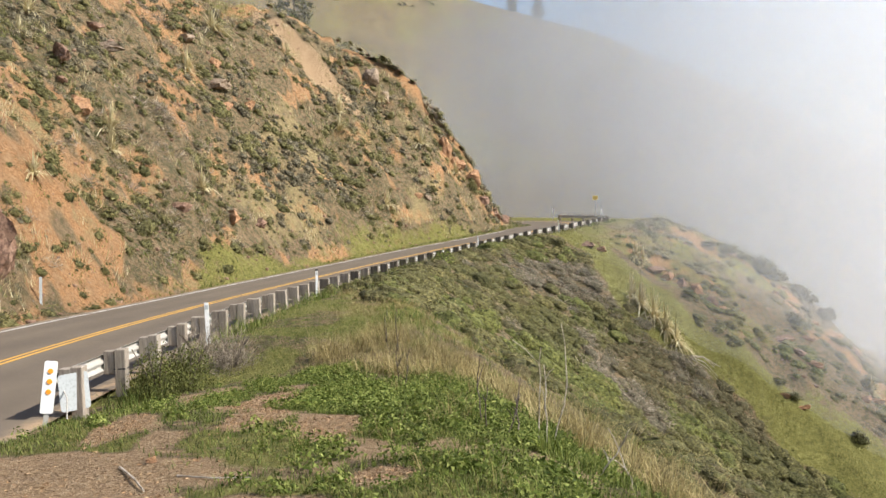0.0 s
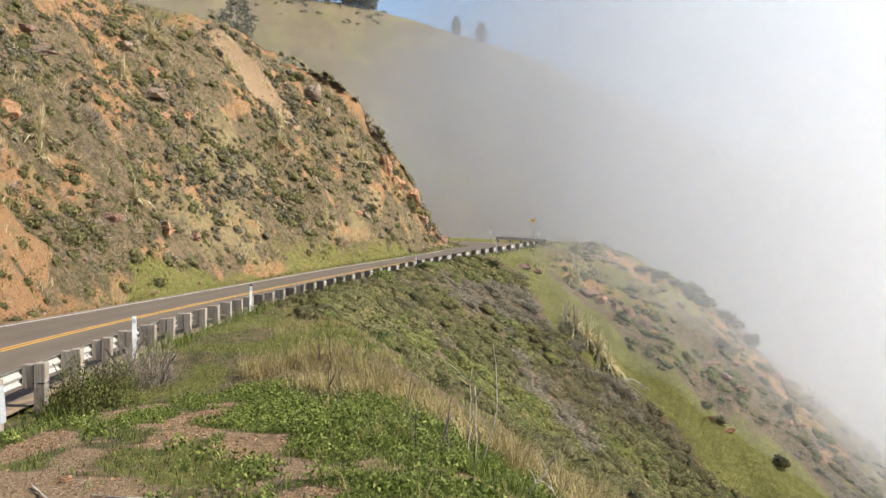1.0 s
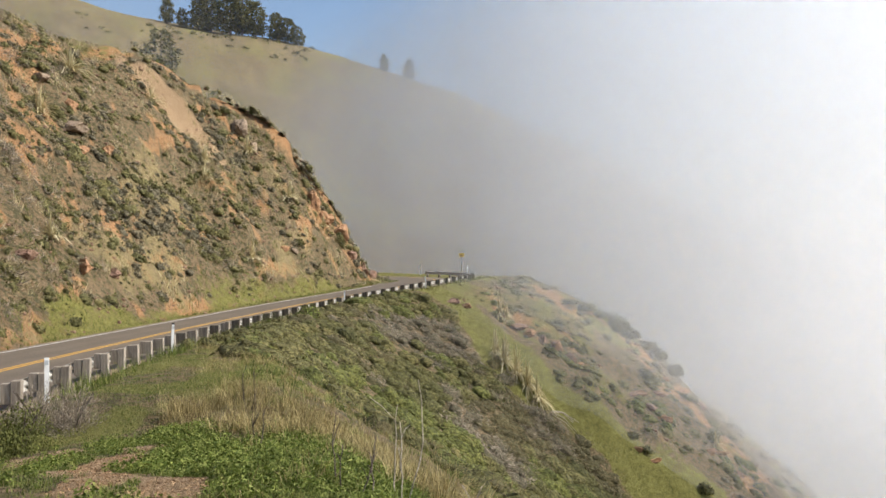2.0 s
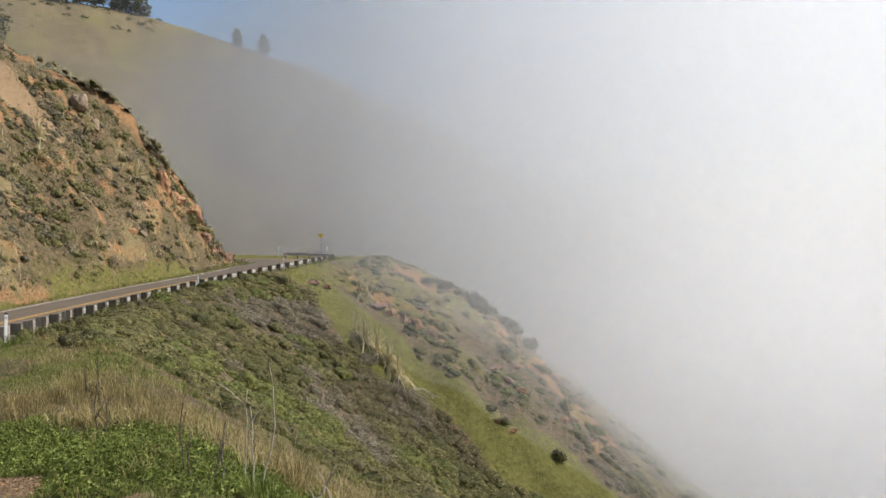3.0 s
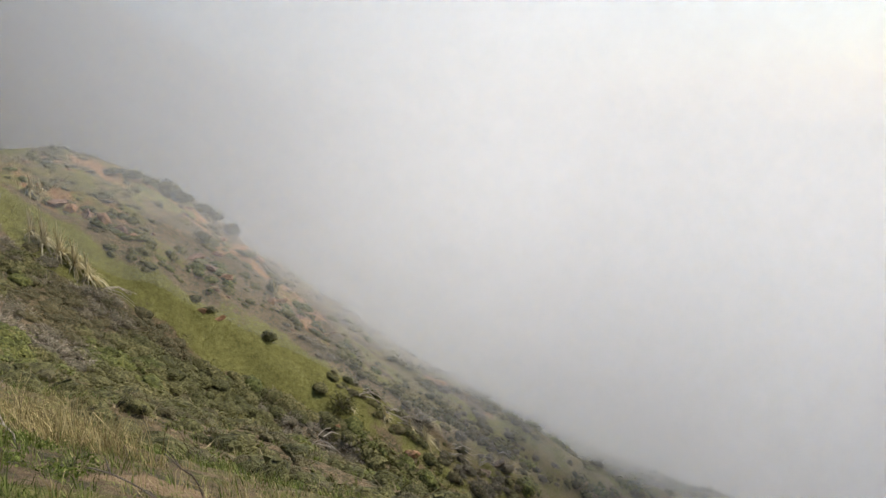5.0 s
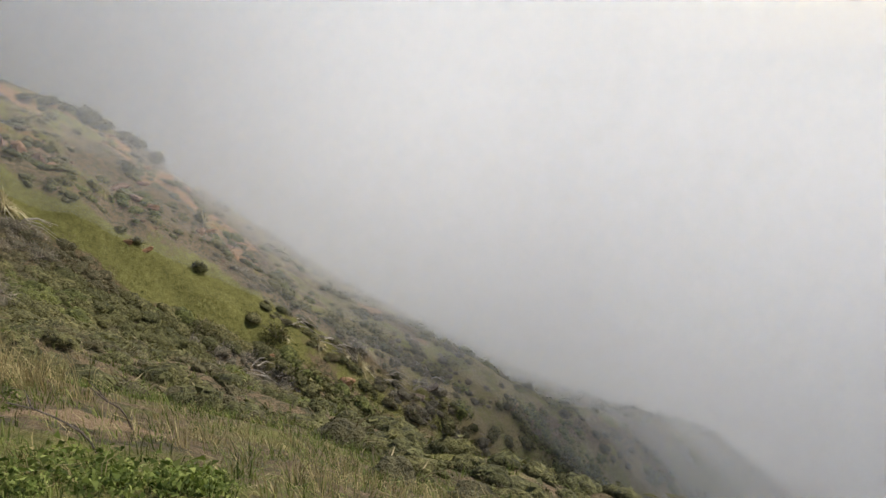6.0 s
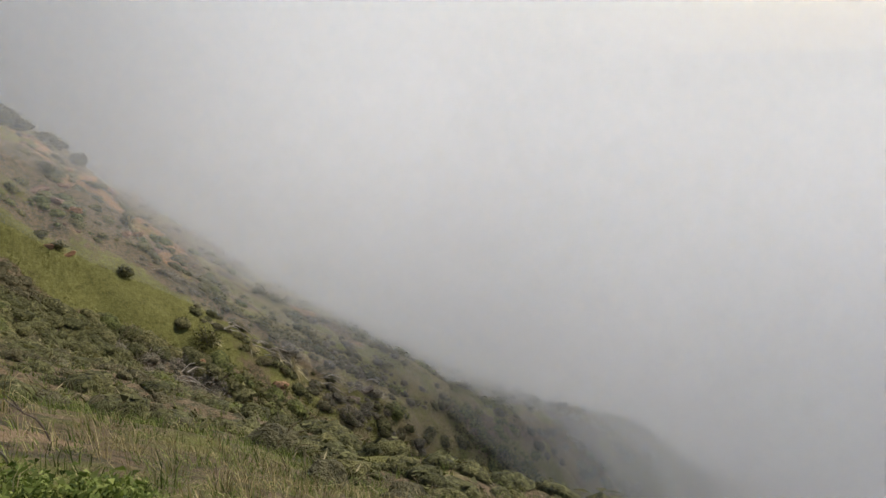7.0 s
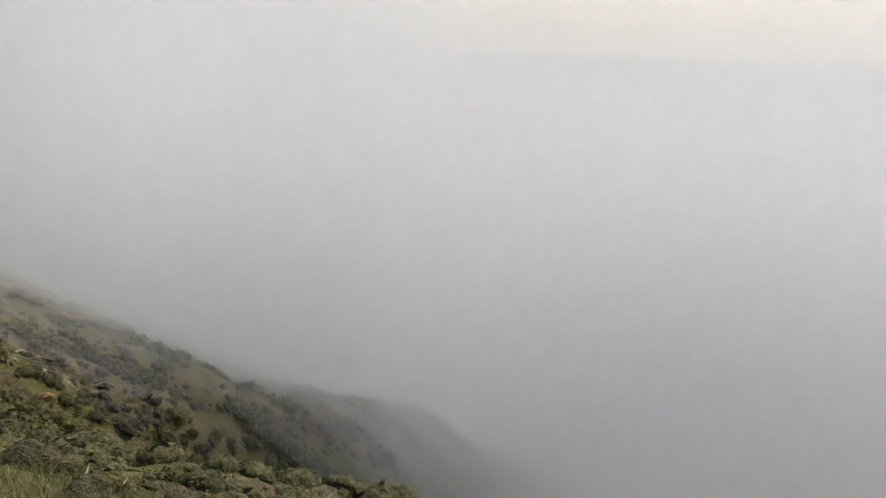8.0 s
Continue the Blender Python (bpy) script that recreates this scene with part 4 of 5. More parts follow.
def disc(r, t, m, n=14):
    bm = bmesh.new()
    bmesh.ops.create_cone(bm, cap_ends=True, segments=n, radius1=r, radius2=r * 0.92, depth=t, matrix=m @ pose(0, 0, 0, 90))
    return bm


# marker plate beside the end of the rail
p = on_ground(-4.32, 8.45)
marker = thing("object_marker", pose(p.x, p.y, p.z + 0.10, 3, 8, 24), "white marker plate with three amber discs on a steel post", "road marker")
part("post", slab(0.05, 1.1, 0.03, 0.004, pose(0, 0.02, -0.35)), STEEL, marker, "thin steel post")
part("plate", slab(0.13, 0.57, 0.006, 0.02, pose(0, 0, 0.21)), WHITE_PLASTIC, marker)
for k in range(3):
    part("reflector", disc(0.029, 0.008, pose(0, -0.007, 0.20 + 0.47 - 0.112 * k)), REFLECTOR, marker, "amber round reflector")


def delineator(x, y, height, turn, cap=False, sink=0.1):
    q = on_ground(x, y)
    ob = thing("delineator", pose(q.x, q.y, q.z, rng.uniform(-2, 2), rng.uniform(-2, 2), turn), "slim white plastic delineator post beside the guardrail", "delineator", "roadside delineators")
    bm = slab(0.095, height + sink, 0.025, 0.012, pose(0, 0, -sink))
    part("post", bm, WHITE_PLASTIC, ob)
    part("reflector", slab(0.07, 0.10, 0.006, 0.006, pose(0, -0.017, height - 0.16)), PALE_STEEL, ob, "small grey reflective strip")
    if cap:
        part("cap", slab(0.10, 0.06, 0.03, 0.008, pose(0, 0, height + 0.002)), BLACK, ob, "black cap")
    return ob


rng = random.Random(9)
delineator(-5.61, 18.78, 0.98, 10)
delineator(-5.04, 31.5, 1.05, 8, True)
delineator(2.61, 59.4, 1.02, -5)
delineator(10.5, 72.1, 1.05, -8)
delineator(14.2, 102.6, 1.25, -8)
delineator(18.7, 93.9, 1.30, -8)

# the curve sign beyond the bend
q = on_ground(19.4, 101.2)
sign = thing("curve_sign", pose(q.x, q.y, q.z, 0, 0, -8), "yellow warning sign on a steel post past the bend", "road sign", "")
part("post", slab(0.06, 4.0, 0.05, 0.005, pose(0, 0.04, -1.0)), STEEL, sign, "thin steel post")
panel = part("panel", slab(0.62, 0.46, 0.01, 0.03, pose(0, 0, 2.55)), YELLOW_SIGN, sign)
part("arrow", slab(0.34, 0.10, 0.004, 0.02, pose(0, -0.009, 2.70)), BLACK, panel, "black arrow bar")

# parts at the start of the rail
p, turn = on_road(RAIL_A - 0.2, RAIL_U - 0.02)
part("end_plate", slab(0.46, 0.62, 0.012, 0.05, pose(p.x, p.y, p.z + 0.10, 0, -3, 35)), PALE_STEEL, rail, "flared pale zinc end plate")


def rod(points, r, n=7, taper=1.0):
    bm = bmesh.new()
    rings = []
    pts = [Vector(q) for q in points]
    for k, q in enumerate(pts):
        ahead = (pts[min(k + 1, len(pts) - 1)] - pts[max(k - 1, 0)]).normalized()
        a = ahead.orthogonal().normalized()
        b = ahead.cross(a)
        rr = r * (1 + (taper - 1) * k / (len(pts) - 1))
        rings.append([bm.verts.new(q + (a * math.cos(6.2832 * i / n) + b * math.sin(6.2832 * i / n)) * rr) for i in range(n)])
    for r0, r1 in zip(rings, rings[1:]):
        for i in range(n):
            bm.faces.new((r0[i], r0[(i + 1) % n], r1[(i + 1) % n], r1[i]))
    bm.faces.new(rings[0][::-1])
    bm.faces.new(rings[-1])
    bmesh.ops.recalc_face_normals(bm, faces=bm.faces[:])
    return bm


a, _ = on_road(RAIL_A - 0.2, RAIL_U - 0.24, 0.50)
b, _ = on_road(RAIL_A - 1.2, RAIL_U + 0.05, 0.02)
part("anchor_cable", rod([a, (a * 0.5 + b * 0.5) + Vector((0.05, 0, 0.1)), b - Vector((0, 0, 0.15))], 0.011), STEEL, rail, "bent anchor cable")
strap_s = RAIL_A + POST_STEP
p, turn = on_road(strap_s, RAIL_U)
part("strap", box(0.215, 0.215, 0.025, pose(p.x, p.y, p.z + 0.45, 0, 0, turn)), BLACK, rail, "black strap round the post")

# steel post at the foot of the cut
q = on_ground(-15.2, 30.0)
pole = thing("roadside_post", pose(q.x, q.y, q.z, 1, 2, 20), "slim grey steel post at the foot of the cut", "post")
part("post", slab(0.09, 1.15, 0.05, 0.01, pose(0, 0, -0.15)), PALE_STEEL, pole)

# ---------------------------------------------------------------- rocks


def rock_mesh(sx, sy, sz, seed, cuts=14, sub=3):
    r = random.Random(seed)
    bm = bmesh.new()
    bmesh.ops.create_icosphere(bm, subdivisions=sub, radius=1)
    for _ in range(cuts):
        n = Vector((r.gauss(0, 1), r.gauss(0, 1), r.gauss(0, 1))).normalized()
        d = r.uniform(0.32, 0.75)
        for v in bm.verts:
            k = v.co.dot(n) - d
            if k > 0:
                v.co -= n * k * 0.96
    for v in bm.verts:
        v.co += v.co.normalized() * (0.16 * noise.noise(v.co * 2.3 + Vector((seed, 0, 0))) + 0.13 * noise.noise(v.co * 5.5 + Vector((0, seed, 0))))
        v.co = Vector((v.co.x * sx, v.co.y * sy, v.co.z * sz))
    return bm


def rock(name, x, y, size, turn, material, label, seed, sink=0.35, tilt=0, group=""):
    bm = rock_mesh(*size, seed)
    me = bpy.data.meshes.new(name)
    bm.to_mesh(me)
    bm.free()
    me.materials.append(material)
    ob = tagged(new(name, me), label, "rock", group)
    q = on_ground(x, y)
    ob.matrix_world = pose(q.x, q.y, q.z + size[2] * (1 - 2 * sink), tilt, tilt * 0.4, turn)
    return ob


DARK_L, ORANGE_L, PALE_L = "dark brown weathered boulder on the cut slope", "orange-brown rock bared in the slope", "pale lichen-spotted rock on the slope"
G = "rocks on the cut slope"
rock("boulder", -16.3, 28.9, (1.3, 1.3, 1.7), 20, GREY_ROCK, "large dark brown boulder at the foot of the cut", 3, 0.25)
rock("rock", -22.6, 48.3, (2.08, 0.72, 0.71), 125, GREY_ROCK, DARK_L, 5, 0.3, 20, G)
rock("rock", -21.9, 47.2, (1.04, 0.60, 0.47), 110, GREY_ROCK, DARK_L, 6, 0.3, 10, G)
rock("rock", -22.4, 54.6, (2.27, 1.08, 0.59), -10, PALE_ROCK, PALE_L, 7, 0.3, 5, G)
rock("rock", -23.3, 54.9, (0.91, 0.60, 0.47), 30, GREY_ROCK, DARK_L, 8, 0.2, 0, G)
rock("rock", -22.6, 55.9, (0.52, 0.48, 0.30), 60, GREY_ROCK, DARK_L, 9, 0.2, 0, G)
rock("rock", -17.7, 65.4, (1.95, 0.96, 0.57), -18, PALE_ROCK, PALE_L, 10, 0.25, 8, G)
rock("rock", -17.1, 64.2, (1.30, 0.72, 0.52), 30, ORANGE_ROCK, ORANGE_L, 11, 0.4, 0, G)
rock("rock", -17.0, 62.9, (1.17, 0.72, 1.04), 10, ORANGE_ROCK, ORANGE_L, 12, 0.5, 0, G)
rock("rock", -20.6, 46.0, (1.30, 0.72, 0.85), 40, ORANGE_ROCK, ORANGE_L, 13, 0.45, 0, G)
rock("rock", -18.5, 66.9, (0.91, 0.60, 0.85), 10, ORANGE_ROCK, ORANGE_L, 14, 0.45, 0, G)
rock("rock", -15.5, 66.2, (0.91, 0.60, 0.57), 70, ORANGE_ROCK, ORANGE_L, 15, 0.4, 0, G)
rock("rock", -20.7, 66.4, (1.04, 0.84, 0.47), 0, PALE_ROCK, PALE_L, 16, 0.4, 0, G)
rock("outcrop", -7.2, 86.3, (1.3, 1.0, 1.5), 20, PALE_ROCK, "pale grey rock outcrop near the hilltop", 17, 0.45)
rock("outcrop", -5.7, 85.6, (0.8, 0.8, 1.3), 60, PALE_ROCK, "pale grey rock outcrop near the hilltop", 18, 0.5)
rock("outcrop", 0.5, 87.0, (1.1, 1.0, 2.0), 35, ORANGE_ROCK, "orange rock face on the hill's nose", 19, 0.5)
rock("outcrop", 1.9, 87.4, (1.2, 1.0, 1.8), 75, ORANGE_ROCK, "orange rock face on the hill's nose", 20, 0.5)
rock("outcrop", 3.2, 87.9, (1.1, 0.9, 1.6), 15, ORANGE_ROCK, "orange rock face on the hill's nose", 21, 0.5)
rock("outcrop", 4.6, 87.6, (1.0, 0.9, 1.2), 50, GREY_ROCK, "brown broken rock at the hill's foot", 22, 0.45)
rock("outcrop", 6.0, 88.3, (1.3, 1.0, 1.2), 80, GREY_ROCK, "brown broken rock at the hill's foot", 23, 0.4)
rock("outcrop", 6.9, 89.3, (0.9, 0.8, 0.8), 10, GREY_ROCK, "brown broken rock at the hill's foot", 24, 0.4)
rock("outcrop", 5.3, 87.1, (0.7, 0.6, 0.7), 30, ORANGE_ROCK, "brown broken rock at the hill's foot", 25, 0.4)
rock("rock", -2.2, 76.6, (0.9, 0.6, 0.7), 30, ORANGE_ROCK, ORANGE_L, 26, 0.4, 0, G)
rock("rock", -1.4, 77.3, (0.6, 0.5, 0.5), 70, PALE_ROCK, PALE_L, 27, 0.4, 0, G)
rock("rock", -13.6, 52.0, (1.5, 0.9, 0.6), 100, ORANGE_ROCK, ORANGE_L, 28, 0.55, 0, G)
rock("rock", -12.4, 54.3, (1.3, 0.8, 0.5), 110, GREY_ROCK, DARK_L, 29, 0.55, 0, G)
rock("rock", -15.4, 47.0, (0.8, 0.6, 0.6), 40, GREY_ROCK, DARK_L, 30, 0.45, 0, G)
rock("outcrop", -24.5, 90.0, (2.6, 1.6, 2.4), 60, PALE_ROCK, "pale craggy outcrop on the hilltop", 31, 0.35)
rock("outcrop", -22.3, 88.3, (1.6, 1.2, 1.5), 20, PALE_ROCK, "pale craggy outcrop on the hilltop", 32, 0.35)
S = "rocks on the seaward spur"
SPUR = [(17.7, 66.6, 1.0, 0.7, 1.1), (18.6, 65.9, 0.8, 0.6, 1.2), (19.6, 65.6, 0.8, 0.6, 1.4), (20.6, 65.0, 0.8, 0.7, 1.5), (21.6, 64.4, 0.8, 0.6, 1.3), (22.3, 63.6, 0.5, 0.5, 0.8),
        (12.4, 68.0, 1.3, 0.8, 0.8), (13.4, 67.6, 0.8, 0.6, 0.6), (27.5, 62.2, 1.2, 0.7, 1.0), (28.4, 61.7, 0.9, 0.7, 0.8), (27.0, 63.5, 1.3, 0.8, 0.9), (35.6, 73.0, 1.7, 1.2, 1.1),
        (37.3, 72.4, 1.2, 0.9, 0.8), (33.8, 72.8, 0.8, 0.7, 0.6), (30.0, 66.0, 1.0, 0.7, 0.6), (33.5, 61.5, 0.9, 0.5, 0.9), (34.6, 60.4, 0.8, 0.6, 0.8), (32.2, 60.8, 0.6, 0.5, 0.7), (31.0, 74.5, 0.7, 0.5, 0.4)]
for k, (rx, ry, a, b, c) in enumerate(SPUR):
    mat = (GREY_ROCK, ORANGE_ROCK, GREY_ROCK, ORANGE_ROCK)[k % 4]
    rock("rock", rx, ry, (a * 1.25, b * 1.05, c * 0.6), 37 * k, mat, "reddish broken rock on the grassy spur", 40 + k, 0.45, 0, S)
for k, (rx, ry, a, b, c) in enumerate([(35.1, 46.2, 1.1, 0.7, 0.8), (30.0, 48.4, 0.9, 0.4, 0.5), (24.3, 57.0, 0.7, 0.3, 0.3), (25.3, 56.4, 0.8, 0.4, 0.3), (41.5, 44.8, 0.8, 0.6, 0.8), (43.5, 45.2, 0.9, 0.6, 1.0)]):
    rock("rock", rx, ry, (a, b, c), 61 * k, ORANGE_ROCK if k < 4 else PALE_ROCK, "bare orange earth and rock in the lower slope", 70 + k, 0.5, 0, "rocks on the lower slope")
rock("stone", -2.21, 5.84, (0.06, 0.045, 0.04), 20, ORANGE_ROCK, "small orange stone on the gravel", 90, 0.2)

# loose stones over the cut face and the spur
x, y, m, w, nrg = strewn(4200, (12, 108), (-0.6, 24), 201, False)
x2, y2, m2, w2, _ = strewn(900, (77, 100), (2, 34), 203)
x, y = np.r_[x, x2], np.r_[y, y2]
keep = nrg.uniform(0, 1, len(x)) < 0.35 + 0.6 * ramp(-0.1, 0.5, rough(x, y, 4.5, 67, 4))
x, y = x[keep], y[keep]
z = ground_at(x, y)
base = np.array([v.co[:] for v in rock_mesh(1, 1, 0.7, 5, 8, 1).verts])
tmp = rock_mesh(1, 1, 0.7, 5, 8, 1)
tmp.verts.index_update()
tri = np.array([[v.index for v in f.verts] for f in tmp.faces])
tmp.free()
size = 0.05 + 0.24 * nrg.uniform(0, 1, len(x)) ** 3
turn = nrg.uniform(0, 6.283, len(x))
c, s = np.cos(turn)[:, None], np.sin(turn)[:, None]
vx = (base[None, :, 0] * c - base[None, :, 1] * s) * size[:, None] + x[:, None]
vy = (base[None, :, 0] * s + base[None, :, 1] * c) * size[:, None] * 0.8 + y[:, None]
vz = base[None, :, 2] * size[:, None] + z[:, None] + 0.02
v = np.stack([vx, vy, vz], -1).reshape(-1, 3)
f = (tri[None] + (np.arange(len(x)) * len(base))[:, None, None]).reshape(-1, 3)
tagged(new("loose_stones", mesh_of("loose_stones", v, f, GREY_ROCK)), "loose brown stones scattered over the slopes", "stones", kind="stuff")

# ---------------------------------------------------------------- pampas tufts, dead stalks, single bushes


def pampas(x, y, size, seed, droop=1.0, n=130, label="straw-coloured pampas grass tuft hanging on the slope", group="pampas tufts on the slope"):
    r = np.random.default_rng(seed)
    a, L = r.uniform(0, 6.283, n), size * r.uniform(0.5, 1.2, n)
    q = on_ground(x, y)
    e = on_ground(x + 0.7, y - 0.5)
    fall = 0.55 if e.z < q.z else -0.3
    out = np.stack([np.cos(a) + fall, np.sin(a) - fall * 0.6], 1)
    out /= np.maximum(np.linalg.norm(out, axis=1, keepdims=True), 0.8)
    lean = r.uniform(0.05, 1.0, n)
    rows = []
    for t in (0, 0.35, 0.7, 1.0):
        reach = L * lean * t * (0.8 + 0.2 * t)
        up = L * (t * (1.15 - 0.5 * lean) - droop * 0.95 * lean * t * t)
        rows.append(np.c_[out * reach[:, None] + r.normal(0, 0.05, (n, 2)) * (t == 0), up])
    width = size * 0.020 * r.uniform(0.5, 1.6, n)
    side = np.c_[-out[:, 1], out[:, 0], np.zeros(n)] * width[:, None]
    v = np.stack([p + sgn * side * k for p, k in zip(rows, (1, 1, 0.8, 0.25)) for sgn in (-1, 1)], 1).reshape(-1, 3)
    k = np.arange(n)[:, None] * 8
    f = np.concatenate([k + [[i, i + 1, i + 3, i + 2]] for i in (0, 2, 4)], 1).reshape(-1, 4)
    ob = thing("pampas_grass", pose(q.x, q.y, q.z - 0.05), label, "plant", group)
    leaves = new("leaves", mesh_of("leaves", v, f, REED))
    leaves.parent = ob
    return ob


for k, (px, py, sz) in enumerate([(-19.4, 47.4, 1.5), (-19.0, 46.5, 1.2), (-19.7, 63.3, 1.6), (-15.2, 50.9, 1.2), (-9.3, 74.3, 1.5), (-4.9, 71.5, 1.3), (-19.8, 71.2, 1.9), (-2.0, 83.6, 1.6),
                                   (-6.3, 85.0, 1.7), (-25.3, 50.3, 1.3), (-17.7, 34.9, 0.9), (-9.6, 77.0, 1.4), (1.5, 85.8, 1.3), (-24.0, 46.5, 0.9), (-14.8, 79.5, 1.2)]):
    pampas(px, py, sz * 1.2, 300 + k, 1.0)
for k, (px, py, sz) in enumerate([(16.4, 68.0, 1.9), (16.9, 67.4, 1.4), (14.4, 61.4, 2.0), (14.9, 60.4, 2.1), (15.6, 59.4, 2.2), (16.2, 58.4, 2.0), (16.7, 57.5, 1.8), (33.4, 62.2, 1.5), (32.0, 49.6, 0.9),
                                   (37.7, 47.6, 1.4), (34.8, 48.8, 1.0), (36.8, 48.3, 0.9)]):
    pampas(px, py, sz, 340 + k, 1.35, 150, "pale dry pampas grass tuft on the seaward slope", "pampas tufts below the road")


def stalk(x, y, height, lean, seed, twigs=2, material=DEADWOOD, label="dead upright plant stalk in the grass"):
    r = random.Random(seed)
    q = on_ground(x, y)
    ob = thing("dead_stalk", pose(q.x, q.y, q.z, 0, 0, r.uniform(0, 360)), label, "plant", "dead stalks by the edge")
    d = Vector((lean, 0, 1)).normalized()
    bow = Vector((r.gauss(0, 0.05), r.gauss(0, 0.05), 0)) * height
    pts = [bow * math.sin(k / 6 * 3.1) + Vector((r.gauss(0, 0.006), r.gauss(0, 0.006), 0)) + d * height * k / 6 for k in range(7)]
    pts[0] -= Vector((0, 0, 0.1))
    part("stem", rod(pts, 0.008, 6, 0.5), material, ob)
    for _ in range(twigs):
        k = r.randint(2, 5)
        w = (d + Vector((r.gauss(0, 0.6), r.gauss(0, 0.6), 0.1))).normalized() * height * r.uniform(0.15, 0.4)
        part("twig", rod([pts[k], pts[k] + w * 0.5 + Vector((0, 0, 0.02)), pts[k] + w], 0.006, 5, 0.5), material, ob)
    return ob


stalk(0.92, 7.0, 1.10, 0.16, 1, 1)
stalk(0.80, 7.0, 0.85, 0.03, 2, 1)
stalk(0.86, 6.9, 0.72, 0.05, 3, 2)
stalk(0.62, 6.8, 0.50, 0.8, 4, 3, BARK, "dark bent dead branch in the grass")
stalk(0.33, 7.4, 0.62, 0.02, 5, 1, BARK, "dark dead stem in the grass")
stalk(0.36, 7.1, 0.40, 0.1, 6, 1, BARK, "dark dead stem in the grass")
stalk(-0.70, 12.1, 0.75, 0.02, 7, 3, BARK, "dark dead stem in the dry grass")
stalk(-0.58, 11.6, 0.55, 0.1, 8, 3, BARK, "dark dead stem in the dry grass")
stalk(1.55, 6.6, 0.55, 0.4, 9, 1)
stalk(2.6, 5.6, 0.65, 0.7, 10, 2, BARK, "dark bent dead branch in the grass")
stalk(0.50, 6.7, 0.55, 0.35, 14, 3, BARK, "dark bent dead branch in the grass")
stalk(1.15, 6.2, 0.45, 0.7, 15, 3)
stalk(-0.95, 15.6, 0.95, 0.05, 16, 4, BARK, "dark dead stem in the dry grass")
stalk(-1.10, 15.9, 0.85, 0.12, 17, 4, BARK, "dark dead stem in the dry grass")
stalk(1.9, 4.4, 0.6, 0.9, 11, 2, BARK, "dark bent dead branch in the grass")
p, q = on_ground(-2.40, 5.75), on_ground(-2.02, 5.2)
stick = thing("stick", pose(p.x, p.y, p.z), "dry brown stick lying on the gravel", "stick")
part("branch", rod([Vector((0, 0, 0.015)), (q - p) * 0.5 + Vector((0.02, 0, 0.012)), (q - p) + Vector((0, 0, 0.012))], 0.009, 6, 0.7), DEADWOOD, stick)
p, q = on_ground(-1.9, 5.5), on_ground(-1.35, 5.35)
stick = thing("stick", pose(p.x, p.y, p.z), "dry brown stick lying on the gravel", "stick")
part("branch", rod([Vector((0, 0, 0.01)), (q - p) * 0.5 + Vector((0, -0.05, 0.02)), (q - p) + Vector((0, 0, 0.015))], 0.008, 6, 0.6), DEADWOOD, stick)


def bush(x, y, radius, height, material, label, seed, quads=600, leaf=0.085, twig=0.0, group=""):
    r = np.random.default_rng(seed)
    q = on_ground(x, y)
    ob = thing("bush", pose(q.x, q.y, q.z), label, "bush", group)
    v = leaf_dome(quads, leaf / radius, r, twig, 0.35).reshape(-1, 3) * (radius, radius, height)
    leaves = new("crown", mesh_of("foliage", v - (0, 0, 0.08 * height), np.arange(len(v)).reshape(-1, 4), material))
    leaves.parent = ob
    pr = random.Random(seed)
    for _ in range(5):
        a = pr.uniform(0, 6.283)
        part("stem", rod([(0, 0, -0.1), (math.cos(a) * radius * 0.25, math.sin(a) * radius * 0.25, height * 0.35), (math.cos(a) * radius * 0.55, math.sin(a) * radius * 0.55, height * 0.7)], 0.02 * radius + 0.006, 5, 0.4), BARK, ob)
    return ob


bush(-5.3, 14.5, 0.8, 1.3, BROOM, "green leafy bush against the guardrail", 1, 6500, 0.034)
bush(-4.85, 14.9, 0.65, 1.15, BROOM, "green leafy bush against the guardrail", 2, 4200, 0.034)
bush(-5.0, 16.4, 0.85, 1.1, TWIGS, "grey leafless bush beside the guardrail", 3, 3600, 0.045, 2.2)
bush(-4.35, 16.2, 0.65, 0.9, TWIGS, "grey leafless bush beside the guardrail", 4, 2400, 0.045, 2.2)
bush(-0.1, 49.5, 1.0, 1.1, GREEN, "round bright green bush below the guardrail", 5, 900, 0.11)
bush(-2.1, 47.5, 1.1, 0.9, DARK, "dark green bush against the guardrail", 6, 900, 0.10)
bush(-3.2, 46.0, 0.8, 0.7, OLIVE, "dark green bush against the guardrail", 7, 600, 0.10)
bush(1.8, 54.5, 0.9, 0.9, OLIVE, "dark green bush against the guardrail", 8, 600, 0.10)
for k, (bx, by, br, bh) in enumerate([(31.4, 78.6, 1.9, 1.9), (32.9, 78.9, 1.5, 1.2), (34.3, 77.7, 1.7, 0.9), (35.4, 77.9, 1.2, 0.9), (36.6, 76.9, 1.2, 1.2), (29.2, 78.0, 1.3, 0.7), (27.3, 77.2, 1.5, 0.8), (25.4, 76.6, 1.2, 0.6)]):
    bush(bx, by, br, bh, DARK, "dark rounded bush on the spur's crest", 20 + k, 2200, 0.30, 0, "bushes on the spur")
for k, (bx, by, br, bh) in enumerate([(28.9, 55.4, 0.8, 0.8), (31.5, 49.6, 1.7, 1.5), (24.4, 58.2, 0.7, 0.5), (25.0, 57.2, 0.8, 0.5), (29.6, 67.5, 1.1, 1.0), (33.4, 63.0, 0.9, 0.9)]):
    bush(bx, by, br, bh, DARK, "single dark bush on the grassy strip", 40 + k, 900, 0.18, 0, "bushes on the strip")
